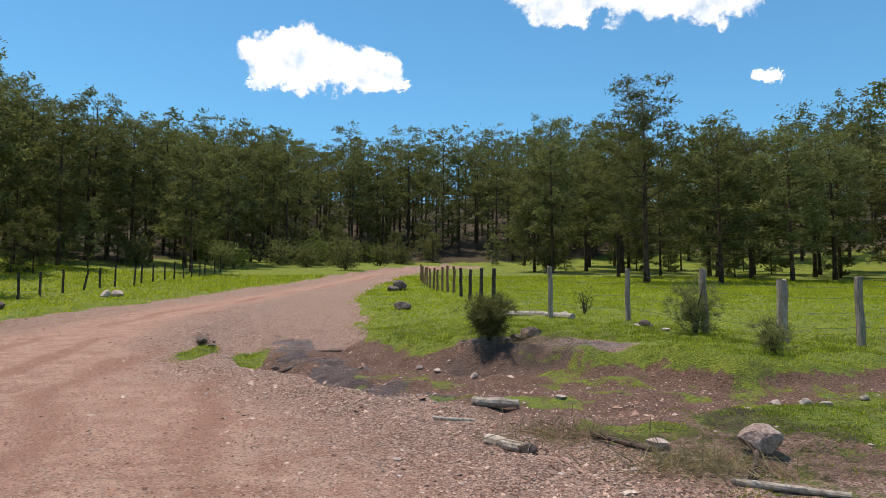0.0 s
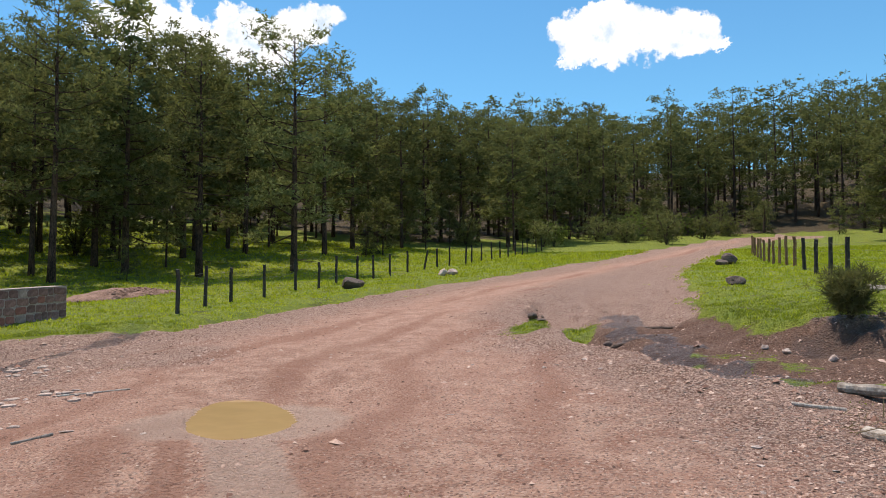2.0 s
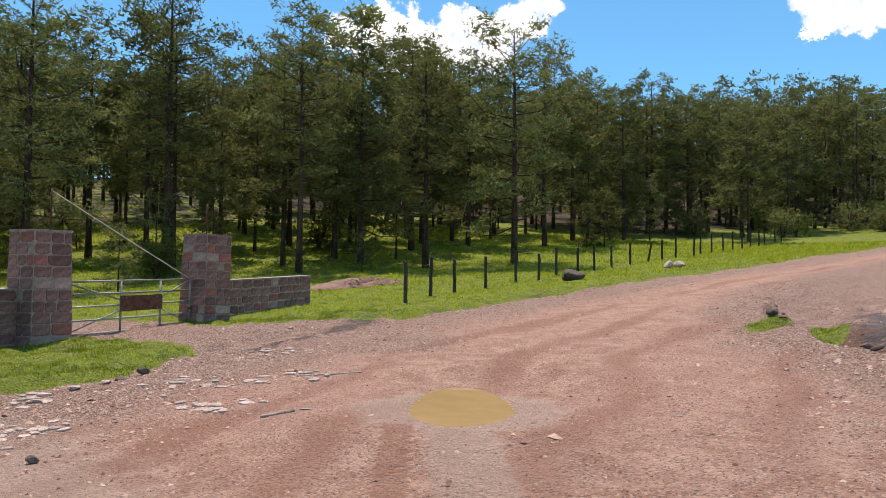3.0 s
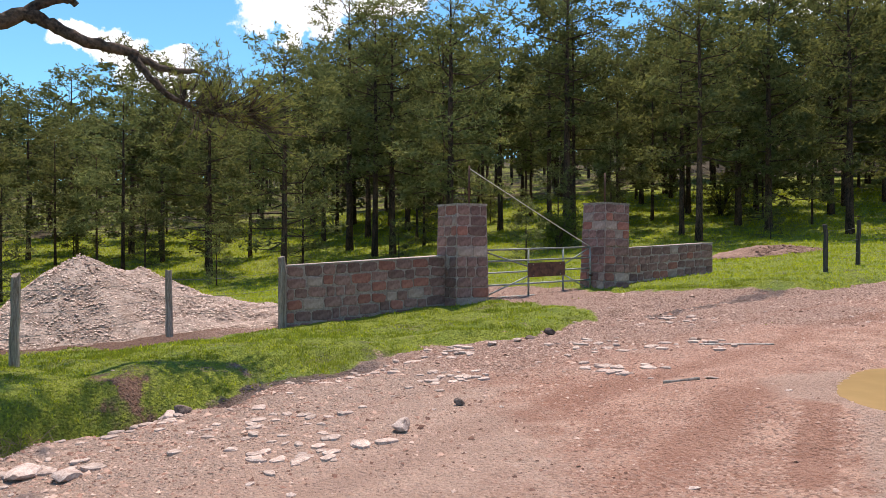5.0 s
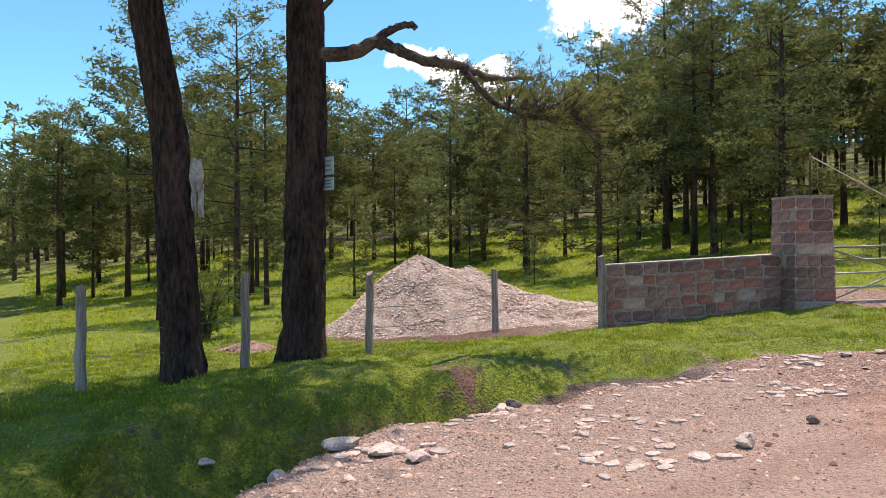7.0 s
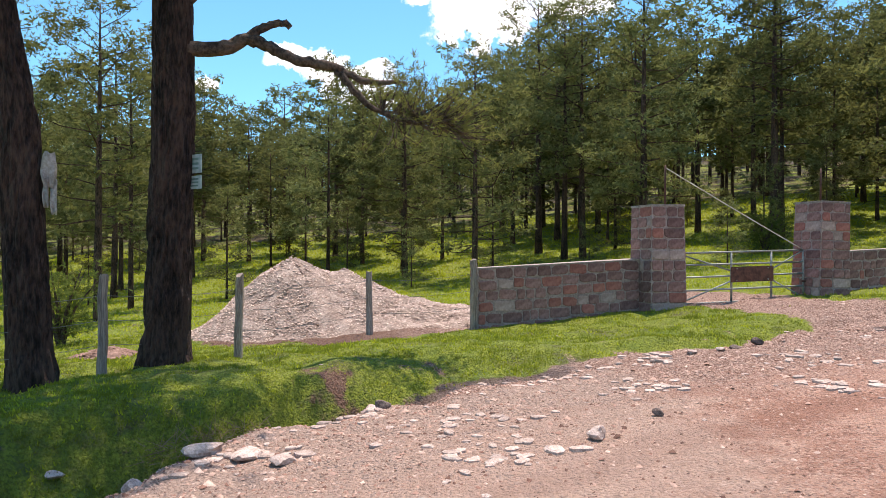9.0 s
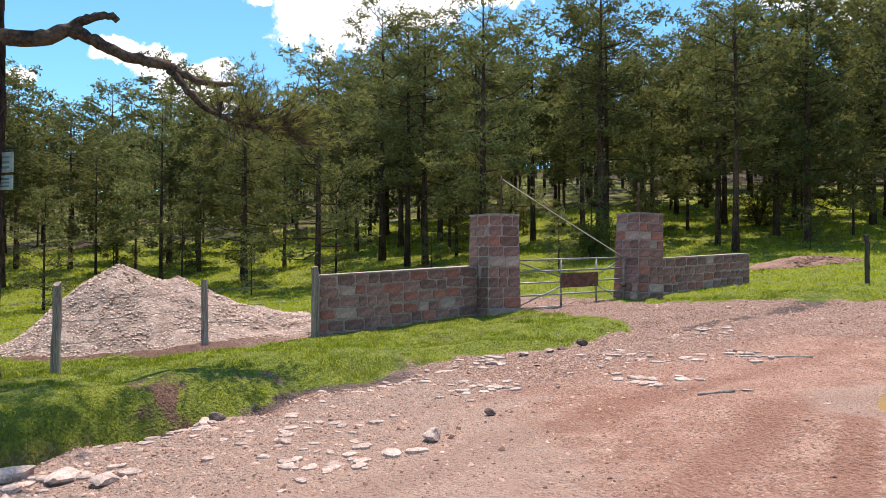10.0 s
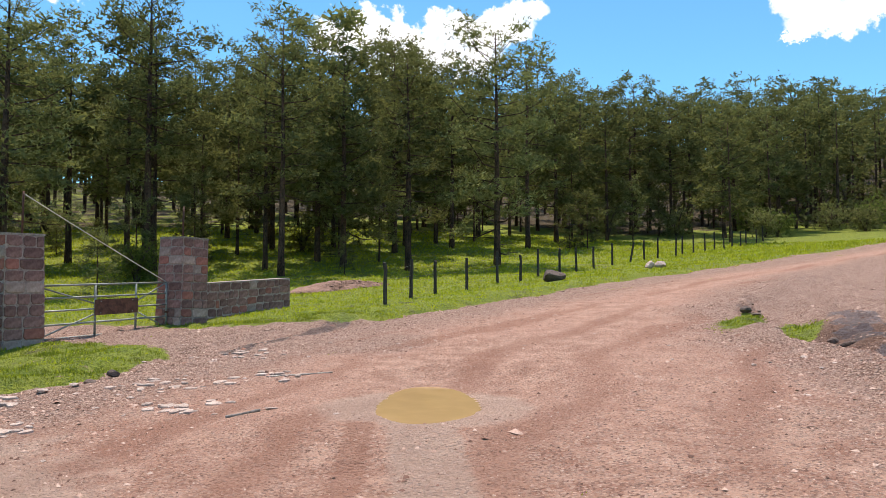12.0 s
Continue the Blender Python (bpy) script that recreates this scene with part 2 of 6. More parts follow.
    lit = math_node(t, "ADD", zone("litter"), math_node(t, "MULTIPLY", math_node(t, "SUBTRACT", noise_node(t, co, 0.5, 6.0, 0.65), 0.5), 1.3))
    turf = mix_node(t, map_node(t, lit, 0.4, 0.65), turf, litter)
    g = math_node(t, "ADD", zone("grass"), math_node(t, "MULTIPLY", math_node(t, "SUBTRACT", noise_node(t, co, 4.5, 6.0, 0.7), 0.5), 1.1))
    gm = map_node(t, g, 0.42, 0.62)
    c = mix_node(t, gm, c, turf)
    t.links.new(c, b.inputs["Base Color"])
    t.links.new(map_node(t, wet, 0, 1, 0.92, 0.30, False), b.inputs["Roughness"])
    relief = math_node(t, "ADD", math_node(t, "MULTIPLY", fine, 0.6), math_node(t, "MULTIPLY", tiny, 0.3))
    relief = math_node(t, "SUBTRACT", relief, math_node(t, "MULTIPLY", cells.outputs["Distance"], 0.35))
    relief = math_node(t, "ADD", relief, math_node(t, "MULTIPLY", pebble, 0.5))
    relief = math_node(t, "ADD", relief, math_node(t, "MULTIPLY", some, 0.35))
    bump(t, b, relief, 1.0, 0.075)
    return m


M_GROUND = ground_material()
M_BARK = speckled("pine_bark", (0.012, 0.008, 0.006), (0.150, 0.088, 0.062), 9.0, 0.95, 1.0, stretch=(3.0, 3.0, 0.9), distance=0.06)
M_BARK_OLD = speckled("old_pine_bark_plates", (0.013, 0.008, 0.007), (0.125, 0.074, 0.055), 8.0, 0.95, 1.0, stretch=(3.0, 3.0, 0.8), distance=0.06)
M_DEADWOOD = speckled("grey_dead_wood", (0.17, 0.14, 0.115), (0.48, 0.42, 0.36), 18.0, 0.9, 0.8, stretch=(3, 3, 0.4))
M_LOG = speckled("pale_barkless_log_wood", (0.19, 0.15, 0.12), (0.50, 0.43, 0.36), 16.0, 0.9, 0.8, distance=0.02)
M_LIMB = speckled("dead_limb_bark", (0.030, 0.021, 0.016), (0.15, 0.105, 0.08), 20.0, 0.95, 1.0, distance=0.03)
M_POST = speckled("weathered_post_wood", (0.17, 0.125, 0.10), (0.42, 0.34, 0.28), 22.0, 0.9, 0.8, stretch=(4, 4, 0.35))
M_POST_DARK = speckled("dark_weathered_post_wood", (0.022, 0.018, 0.015), (0.085, 0.068, 0.055), 22.0, 0.9, 0.8, stretch=(4, 4, 0.35))
M_POST_RED = speckled("orange_brown_post_wood", (0.15, 0.075, 0.035), (0.36, 0.20, 0.10), 22.0, 0.9, 0.7, stretch=(4, 4, 0.4))
M_NEEDLE = leaf_material("pine_needles", (0.034, 0.039, 0.017), (0.300, 0.300, 0.130), 0.29, 0.38)
M_NEEDLE_DRY = leaf_material("dry_yellowing_needles", (0.10, 0.10, 0.036), (0.26, 0.25, 0.09), 0.4)
M_SHRUB = leaf_material("shrub_leaves", (0.07, 0.10, 0.028), (0.20, 0.235, 0.065), 0.42)
M_GRASS = leaf_material("meadow_grass_blades", (0.150, 0.180, 0.024), (0.49, 0.53, 0.045), 0.5, 0.05)
M_GRASS_VERGE = leaf_material("short_verge_grass_blades", (0.078, 0.092, 0.022), (0.27, 0.31, 0.038), 0.45, 0.05)
M_DRYGRASS = leaf_material("dry_grass_blades", (0.14, 0.10, 0.06), (0.34, 0.27, 0.17), 0.3, 0.05)
M_STONE_WALL = speckled("purple_red_wall_stone", (0.150, 0.074, 0.064), (0.325, 0.180, 0.156), 13.0, 0.9, 0.6, vary=0.32)
M_STONE_RED = speckled("brick_red_wall_stone", (0.24, 0.085, 0.066), (0.42, 0.170, 0.130), 13.0, 0.9, 0.6, vary=0.2)
M_STONE_PALE = speckled("pale_wall_stone", (0.30, 0.20, 0.17), (0.50, 0.36, 0.31), 13.0, 0.9, 0.6, vary=0.2)
M_MORTAR = speckled("grey_mortar", (0.23, 0.165, 0.145), (0.42, 0.325, 0.285), 30.0, 0.95, 0.8)
M_COPING = speckled("pale_cement_coping", (0.20, 0.155, 0.13), (0.42, 0.345, 0.30), 20.0, 0.95, 0.6)
M_ROCK = speckled("pale_pinkish_rock", (0.27, 0.19, 0.155), (0.56, 0.45, 0.39), 9.0, 0.9, 0.7, vary=0.3)
M_ROCK_DARK = speckled("dark_brown_rock", (0.06, 0.042, 0.036), (0.20, 0.145, 0.12), 9.0, 0.9, 0.8, vary=0.3)


def chip_material(name, tones, rough=0.9):
    """Loose broken stone: every chip has a tone of its own, from dark soil-stained to pale fresh breaks."""
    m, t, b, co = material(name)
    ramp = t.nodes.new("ShaderNodeValToRGB")
    t.links.new(t.nodes.new("ShaderNodeNewGeometry").outputs["Random Per Island"], ramp.inputs[0])
    for k, (at, colour) in enumerate(tones):
        e = ramp.color_ramp.elements[k] if k < 2 else ramp.color_ramp.elements.new(at)
        e.position, e.color = at, (*colour, 1)
    f = noise_node(t, co, 40.0, 4.0, 0.6)
    t.links.new(mix_node(t, map_node(t, f, 0.35, 0.7, 0.0, 0.45), ramp.outputs[0], (0.20, 0.12, 0.09)), b.inputs["Base Color"])
    b.inputs["Roughness"].default_value = rough
    bump(t, b, f, 0.5, 0.01)
    return m


M_GRIT = chip_material("road_grit_chips", ((0.0, (0.075, 0.036, 0.026)), (1.0, (0.62, 0.455, 0.37)), (0.3, (0.26, 0.135, 0.097)), (0.65, (0.47, 0.305, 0.235))))
M_PILE = speckled("crushed_pink_gravel", (0.25, 0.175, 0.135), (0.54, 0.425, 0.35), 24.0, 0.95, 1.0, distance=0.04)
M_PILE_CHIP = chip_material("crushed_loose_gravel", ((0.0, (0.25, 0.165, 0.13)), (1.0, (0.70, 0.56, 0.47)), (0.3, (0.40, 0.29, 0.235)), (0.7, (0.54, 0.42, 0.35))))
M_STEEL = speckled("grey_green_gate_tube", (0.19, 0.20, 0.175), (0.38, 0.39, 0.35), 26.0, 0.55, 0.2, metal=0.3)
M_RUST = speckled("rust_brown_plate", (0.055, 0.028, 0.020), (0.16, 0.075, 0.050), 10.0, 0.7, 0.3, metal=0.3)
M_WIRE = speckled("galvanised_wire", (0.14, 0.13, 0.12), (0.30, 0.28, 0.26), 30.0, 0.5, 0.1, metal=0.6)
M_CABLE = speckled("pale_rope", (0.48, 0.45, 0.40), (0.70, 0.67, 0.60), 60.0, 0.8, 0.3)
M_BOARD = speckled("white_green_sign_board", (0.25, 0.30, 0.285), (0.46, 0.50, 0.475), 11.0, 0.7, 0.2)
M_BAR = speckled("dark_green_lettering", (0.12, 0.19, 0.17), (0.18, 0.26, 0.23), 11.0, 0.7, 0.1)
M_CLOTH = speckled("torn_greyish_cloth", (0.30, 0.26, 0.22), (0.55, 0.50, 0.45), 26.0, 0.95, 0.6)


def water_material(name, colour, rough):
    m, t, b, co = material(name)
    c = mix_node(t, map_node(t, noise_node(t, co, 2.0), 0.35, 0.65), colour, tuple(v * 1.12 for v in colour))
    t.links.new(c, b.inputs["Base Color"])
    b.inputs["Roughness"].default_value, b.inputs["IOR"].default_value = rough, 1.33
    b.inputs["Specular IOR Level"].default_value = 0.5
    bump(t, b, noise_node(t, co, 7.0, 2.0), 0.05, 0.01)
    return m


M_PUDDLE = water_material("muddy_tan_water", (0.40, 0.265, 0.12), 0.03)


# ---- numbers for the lie of the land ----
def value_noise(x, y, scale, seed=0):
    x, y = np.asarray(x, float) * scale, np.asarray(y, float) * scale
    i, j = np.floor(x), np.floor(y)
    u, v = x - i, y - j
    u, v = u * u * (3 - 2 * u), v * v * (3 - 2 * v)

    def h(a, b):
        s = np.sin(a * 127.1 + b * 311.7 + seed * 74.7) * 43758.5453
        return s - np.floor(s)
    return (h(i, j) * (1 - u) + h(i + 1, j) * u) * (1 - v) + (h(i, j + 1) * (1 - u) + h(i + 1, j + 1) * u) * v


def step(v, a, b):
    q = np.clip((np.asarray(v, float) - a) / (b - a), 0, 1)
    return q * q * (3 - 2 * q)


def side_of(x, y, line):
    """Distance to a bent line that runs north, minus to its left (west), plus to its right."""
    best, sign = np.full(np.shape(x), 1e9), np.ones(np.shape(x))
    for (ax, ay), (bx, by) in zip(line[:-1], line[1:]):
        dx, dy = bx - ax, by - ay
        s = np.clip(((x - ax) * dx + (y - ay) * dy) / (dx * dx + dy * dy), 0, 1)
        d = np.hypot(x - ax - s * dx, y - ay - s * dy)
        near = d < best
        best = np.where(near, d, best)
        sign = np.where(near, np.sign((x - ax) * dy - (y - ay) * dx), sign)
    return best * sign


ROAD_LEFT = [(30, -22), (3, -6.5), (-4.6, -2.6), (-6.6, -1.9), (-7.8, -0.9), (-8.5, 0.5), (-9.6, 2.6), (-10.1, 5.0), (-11.3, 7.2), (-11.6, 11),
             (-12.5, 16.8), (-12.6, 24), (-12, 32), (-11.6, 41), (-9.3, 64), (-5.6, 80), (-0.5, 88), (12, 94), (60, 100)]
ROAD_RIGHT = [(60, -4), (12, 1.5), (1.5, 5.1), (0.3, 6.4), (-1.0, 8.8), (-3.4, 11.6), (-5.3, 15.6), (-6.6, 20.4), (-7.0, 27), (-6.9, 41), (-5.8, 52),
              (-4.4, 67), (-1.6, 79), (3, 84), (14, 89), (60, 94)]
TURF_RIGHT = [(60, 6.5), (12, 10.4), (6.8, 11.2), (5.6, 10.9), (4.1, 10.5), (3.3, 10.9), (2.6, 11.7), (1.8, 12.5), (0.6, 12.6), (-0.6, 13.1), (-1.1, 14.0), (-2.0, 19.4), (-2.5, 24), (-3.8, 33), (-4.4, 45), (-3.3, 62), (-0.4, 77), (4, 81.5), (14, 86), (60, 91)]
PUDDLE = (-4.92, 5.80)
WALL_A, PILLAR_1, PILLAR_2, WALL_B = (-13.75, 1.75), (-14.68, 5.42), (-15.62, 9.30), (-16.95, 13.4)


def land(x, y):
    """The broad slope: the valley road climbs to the north, the wooded hill to the west."""
    x, y = np.asarray(x, float), np.asarray(y, float)
    h = 0.068 * np.clip(y, -60, 140) + 0.0004 * np.clip(y - 25, 0, 60) ** 2
    h = h + 0.13 * 4 * np.log1p(np.exp(np.clip((-x - (34 - 0.35 * np.clip(y, 0, 40))) / 4, -30, 38)))
    h = h + 0.20 * np.clip(y - 92, 0, 90) * step(x, 60, 5) + 0.07 * np.clip(x - 40, 0, 80) * step(y, 0, 40)
    h = h + 0.16 * np.clip(0.5 * x + 0.8 * y - 78, 0, 70) * step(x, 0, 25)
    return h + 0.10 * (value_noise(x, y, 0.11, 3) - 0.5) * step(np.hypot(x, y), 6, 20)


PUDDLE_Z = float(land(*PUDDLE)) - 0.012


def zones(x, y):
    l, r, g = side_of(x, y, ROAD_LEFT), side_of(x, y, ROAD_RIGHT), side_of(x, y, TURF_RIGHT)
    wob = (value_noise(x, y, 0.9, 5) - 0.5) * 0.7 + (value_noise(x, y, 3.1, 6) - 0.5) * 0.35
    l, r, g = l + wob * 0.6, r + wob * 0.5, g + wob
    return l, r, g


def height(x, y):
    x, y = np.asarray(x, float), np.asarray(y, float)
    z = land(x, y)
    l, r, g = zones(x, y)
    west = step(l, 0.0, -0.7)
    near = step(y, 2.8, -2.5) * step(x, -14.2, -10.0)
    z = z + west * (0.02 + 0.05 * step(l, -3.5, -1.0) + 0.13 * near) + near * 0.10 * step(l, -0.55, -0.95)                                   # turf bank over the road's west side
    ditch = np.exp(-((l + 0.05) / 0.42) ** 2) * (0.44 * step(y, 1.2, -0.8) + 0.09) * step(y, 40, 25) * step(x, -2.5, -5)
    z = z - ditch
    gully = step(r, 0.0, 1.1) * step(g, 0.3, -0.8)                          # washed-out drain east of the road
    z = z - gully * 0.20 * step(y, 40, 18) * step(y, 8.0, 11.5)
    z = z + 0.09 * np.exp(-((r + 0.12) / 0.3) ** 2) * step(y, 14, 12) * step(y, 5.0, 7.0) * (0.4 + 1.2 * value_noise(x, y, 1.6, 17))     # crest of shoved gravel
    z = z - 0.30 * step(r, -0.02, 0.28) * step(r, 2.0, 0.7) * step(y, 20.5, 18.0) * step(y, 9.5, 11.5)
    z = z + step(g, -0.25, 0.30) * (0.15 + 0.14 * step(x, -0.5, 0.6) * step(x, 6.0, 4.0)) * step(y, 45, 30)                  # turf edge
    road = step(l, 0.1, 1.0) * step(r, 0.3, -0.8)
    z = z + road * (0.035 * (value_noise(x, y, 0.8, 11) - 0.5) + 0.02 * (value_noise(x, y, 2.3, 12) - 0.5))
    rut = np.exp(-((l - 3.6) / 0.35) ** 2) + np.exp(-((l - 5.3) / 0.35) ** 2)
    z = z - road * 0.03 * rut
    off = 1 - road
    z = z + off * (0.10 * (value_noise(x, y, 0.7, 13) - 0.5) + 0.06 * (value_noise(x, y, 2.9, 14) - 0.5) + 0.025 * (value_noise(x, y, 7.0, 15) - 0.5))
    z = z + 0.012 * (value_noise(x, y, 9.0, 16) - 0.5)
    rough = np.maximum(step(l, 4.0, 0.8) * step(l, -0.6, 0.0), step(r, -1.8, 0.2)) * step(np.hypot(x, y), 34, 20)
    z = z + rough * (0.05 * (value_noise(x, y, 2.1, 18) - 0.5) + 0.045 * (value_noise(x, y, 4.3, 19) - 0.5) + 0.022 * (value_noise(x, y, 8.0, 20) - 0.5))
    tussock = off * step(np.hypot(x, y), 30, 18)
    z = z + tussock * (0.07 * (value_noise(x, y, 2.2, 23) - 0.5) + 0.05 * (value_noise(x, y, 4.6, 24) - 0.5))
    d = np.hypot((x - PUDDLE[0]) / 1.25, (y - PUDDLE[1]) / 1.3)
    flat = step(d, 1.7, 0.95)
    z = z * (1 - flat) + flat * (PUDDLE_Z + 0.015)
    rim = puddle_rim(np.arctan2(y - PUDDLE[1], x - PUDDLE[0]))
    e = np.hypot(x - PUDDLE[0], y - PUDDLE[1]) / rim
    z = z - 0.05 * step(e, 1.06, 0.8)
    hollow = np.exp(-(((x + 6.3) / 0.5) ** 2 + ((y + 1.6) / 0.35) ** 2))
    return z - 0.05 * hollow


def puddle_rim(a):
    c, s = np.cos(a - 2.275), np.sin(a - 2.275)
    return 1.20 * 0.51 / np.sqrt((0.51 * c) ** 2 + (1.20 * s) ** 2) * (1 + 0.05 * np.sin(3 * a + 0.6) + 0.025 * np.sin(5 * a + 2.0) + 0.012 * np.sin(11 * a))


def ground_z(x, y):
    return float(height(np.array([x]), np.array([y]))[0])


# ---- building helpers ----
def mesh(name, verts, faces, mats, smooth=False, index=None):
    me = bpy.data.meshes.new(name)
    me.from_pydata([tuple(map(float, v)) for v in verts], [], [tuple(f) for f in faces])
    for m in mats if isinstance(mats, (list, tuple)) else [mats]:
        me.materials.append(m)
    if index is not None:
        me.polygons.foreach_set("material_index", np.asarray(index, np.int32))
    if smooth:
        me.polygons.foreach_set("use_smooth", np.ones(len(me.polygons), bool))
    me.update()
    return me


def soup(name, verts, tris, mat, tone=None):
    """A mesh from big arrays of corners and triangles; tone: a shade of its own for each corner."""
    me = bpy.data.meshes.new(name)
    verts, tris = np.asarray(verts, np.float32), np.asarray(tris, np.int32)
    me.vertices.add(len(verts))
    me.vertices.foreach_set("co", verts.ravel())
    me.loops.add(tris.size)
    me.loops.foreach_set("vertex_index", tris.ravel())
    me.polygons.add(len(tris))
    me.polygons.foreach_set("loop_start", np.arange(0, tris.size, 3, dtype=np.int32))
    me.materials.append(mat)
    if tone is not None:
        me.attributes.new("tone", "FLOAT", "POINT").data.foreach_set("value", np.asarray(tone, np.float32))
    me.update(calc_edges=True)
    return me


def child(name, me, parent, at=None, label=""):
    ob = new(name, me)
    ob.parent = parent
    if at is not None:
        ob.matrix_basis = at
    if label:
        ob["label"] = label
    return ob


def part(name, bm, mat, parent, label="", smooth=False):
    me = bpy.data.meshes.new(name)
    bm.to_mesh(me)
    bm.free()
    me.materials.append(mat)
    if smooth:
        me.polygons.foreach_set("use_smooth", np.ones(len(me.polygons), bool))
    return child(name, me, parent, None, label)


def tube(points, radii, sides=8, wobble=0.0, rng=None, caps=True):
    """Corners and faces of a round bar along points with a radius at each."""
    pts = [Vector(p) for p in points]
    verts, faces = [], []
    ref = None
    for i, p in enumerate(pts):
        d = (pts[min(i + 1, len(pts) - 1)] - pts[max(i - 1, 0)]).normalized()
        if ref is None:
            ref = d.orthogonal().normalized()
        ref = (ref - d * ref.dot(d)).normalized()
        side = d.cross(ref)
        for k in range(sides):
            a = 2 * math.pi * k / sides
            r = radii[i] * (1 + (wobble * (rng.random() - 0.5) if rng else 0))
            verts.append(p + (ref * math.cos(a) + side * math.sin(a)) * r)
    for i in range(len(pts) - 1):
        for k in range(sides):
            a, b = i * sides + k, i * sides + (k + 1) % sides
            faces.append((a, b, b + sides, a + sides))
    if caps:
        faces.append(tuple(range(sides))[::-1])
        faces.append(tuple(range(len(verts) - sides, len(verts))))
    return verts, faces


def join(*pieces):
    verts, faces = [], []
    for v, f in pieces:
        n = len(verts)
        verts += list(v)
        faces += [tuple(i + n for i in q) for q in f]
    return verts, faces


def thing(name, x, y, z, label, category, group="", turn=0.0, kind=""):
    ob = new(name)
    ob.empty_display_size = 0.2
    ob.matrix_basis = pose(x, y, z, 0, 0, turn)
    return tagged(ob, label, category, group, kind)


# ---- ground: one sheet to the horizon ----
def spaced(lo, a, b, hi, fine, grow=1.13):
    mid = list(np.arange(a, b, fine))
    left, right, s = [], [], fine
    v = a
    while v > lo:
        s *= grow
        v -= s
        left.append(v)
    v, s = b, fine
    while v < hi:
        right.append(v)
        s *= grow
        v += s
    return np.array(left[::-1] + mid + right)


def cover(x, y):
    """How far a place is turf, grit and wet mud."""
    l, r, g = zones(x, y)
    grass = np.maximum(step(l, 0.05, -0.3), step(g, -0.35, 0.3))
    # drive through the gate, bare ground round the gravel heap and in the field
    drive = step(np.abs(side_of(x, y, [(-30, 4.5), (-15.1, 7.2), (-9.0, 8.6)])), 1.7, 0.9) * step(x, -24, -20)
    drive = np.maximum(drive, step(np.abs(side_of(x, y, [(-12.4, 8.2), (-11.2, 11.0)])), 1.1, 0.5))
    heap = step(np.hypot((x + 16.5) / 4.2, (y + 0.6) / 3.4), 1.1, 0.8)
    grass = grass * (1 - 0.95 * drive) * (1 - 0.9 * heap)
    patch = step(np.hypot((x + 4.25) / 0.75, (y - 14.6) / 2.9), 1.1, 0.6)
    patch2 = 1.35 * step(np.hypot((x - 4.1) / 2.0, (y - 7.6) / 1.25), 1.1, 0.6)
    patch3 = np.maximum(step(np.hypot((x - 1.2) / 0.8, (y - 9.2) / 0.7), 1.1, 0.6), 1.1 * step(np.hypot((x - 1.85) / 0.75, (y - 7.0) / 0.6), 1.1, 0.6))
    patch4 = step(np.hypot((x - 6.5) / 3.2, (y - 8.2) / 1.6), 1.1, 0.6)
    patch4 = np.maximum(patch4, 0.85 * step(np.hypot((x - 4.6) / 3.2, (y - 6.2) / 2.4), 1.1, 0.7))
    grass = np.maximum(grass, 0.58 * np.maximum(np.maximum(patch * 1.5, patch2), np.maximum(patch3, patch4)))
    cut = step(np.hypot((x - 1.6) / 2.0, (y - 12.4) / 0.75), 1.1, 0.7)
    grass = grass * (1 - 0.85 * cut)
    bank = step(y, 2.2, 0.4) * step(x, -3.5, -5.5)                           # raw earth shows on the bank over the ditch
    grass = grass * (1 - bank * (0.30 * step(l, -0.5, -0.1) * step(value_noise(x, y, 1.3, 59), 0.3, 0.6) + 0.34 * step(l, -2.1, -1.0) * step(value_noise(x, y, 1.7, 58), 0.5, 0.7)))
    sprigs = step(value_noise(x, y, 1.1, 66) * 0.5 + value_noise(x, y, 3.7, 67) * 0.5, 0.50, 0.66) * step(r, 0.3, 1.0) * step(y, 14, 11.5)
    grass = np.maximum(grass, 0.54 * sprigs)
    raw = step(np.hypot((x + 8.65) / 0.35, (y + 0.85) / 0.75) + 1.6 * (value_noise(x, y, 2.6, 60) - 0.5), 1.15, 0.7)
    bare = step(value_noise(x, y, 2.4, 64) * 0.55 + value_noise(x, y, 5.5, 65) * 0.45, 0.60, 0.74) * step(l, -4.5, -2.0) * step(y, 8.0, 6.0) * step(x, -3, -6)
    grass = grass * (1 - 0.12 * raw) * (1 - 0.34 * bare)
    grass = np.maximum(grass, step(y, 83, 87) * step(x, -1.0, 3.0))
    grit = np.maximum(step(l, 4.2, 0.6), np.maximum(step(r, -2.4, 0.2), drive * 0.8))
    grit = np.maximum(grit, heap)
    rill = np.abs(side_of(x, y, [(-3.9, 19.0), (-3.2, 16.2), (-2.9, 14.6), (-2.0, 13.2), (-1.5, 12.0), (-0.8, 10.6)])) + 0.7 * (value_noise(x, y, 1.9, 57) - 0.4)
    wet = step(rill, 0.62, 0.2) * step(y, 19, 17) + step(np.hypot((x + 0.6) / 1.0, (y - 9.6) / 1.2), 1.1, 0.5)
    wet = wet + 0.9 * step(np.abs(l + 0.05), 0.42, 0.12) * step(y, 3.5, 1.5) * step(x, -4, -6)
    wet = wet + 0.8 * step(np.abs(side_of(x, y, [(-10.4, 7.2), (-12.3, 11.5)])), 0.35, 0.1) + 0.6 * cut
    # dark strip along the cut edge: its shade painted in together with damp soil
    wet = wet + 0.45 * step(np.abs(r - 0.12), 0.32, 0.1) * step(y, 20, 18.5) * step(y, 10.0, 11.0)
    return grass, grit, np.clip(wet, 0, 1)


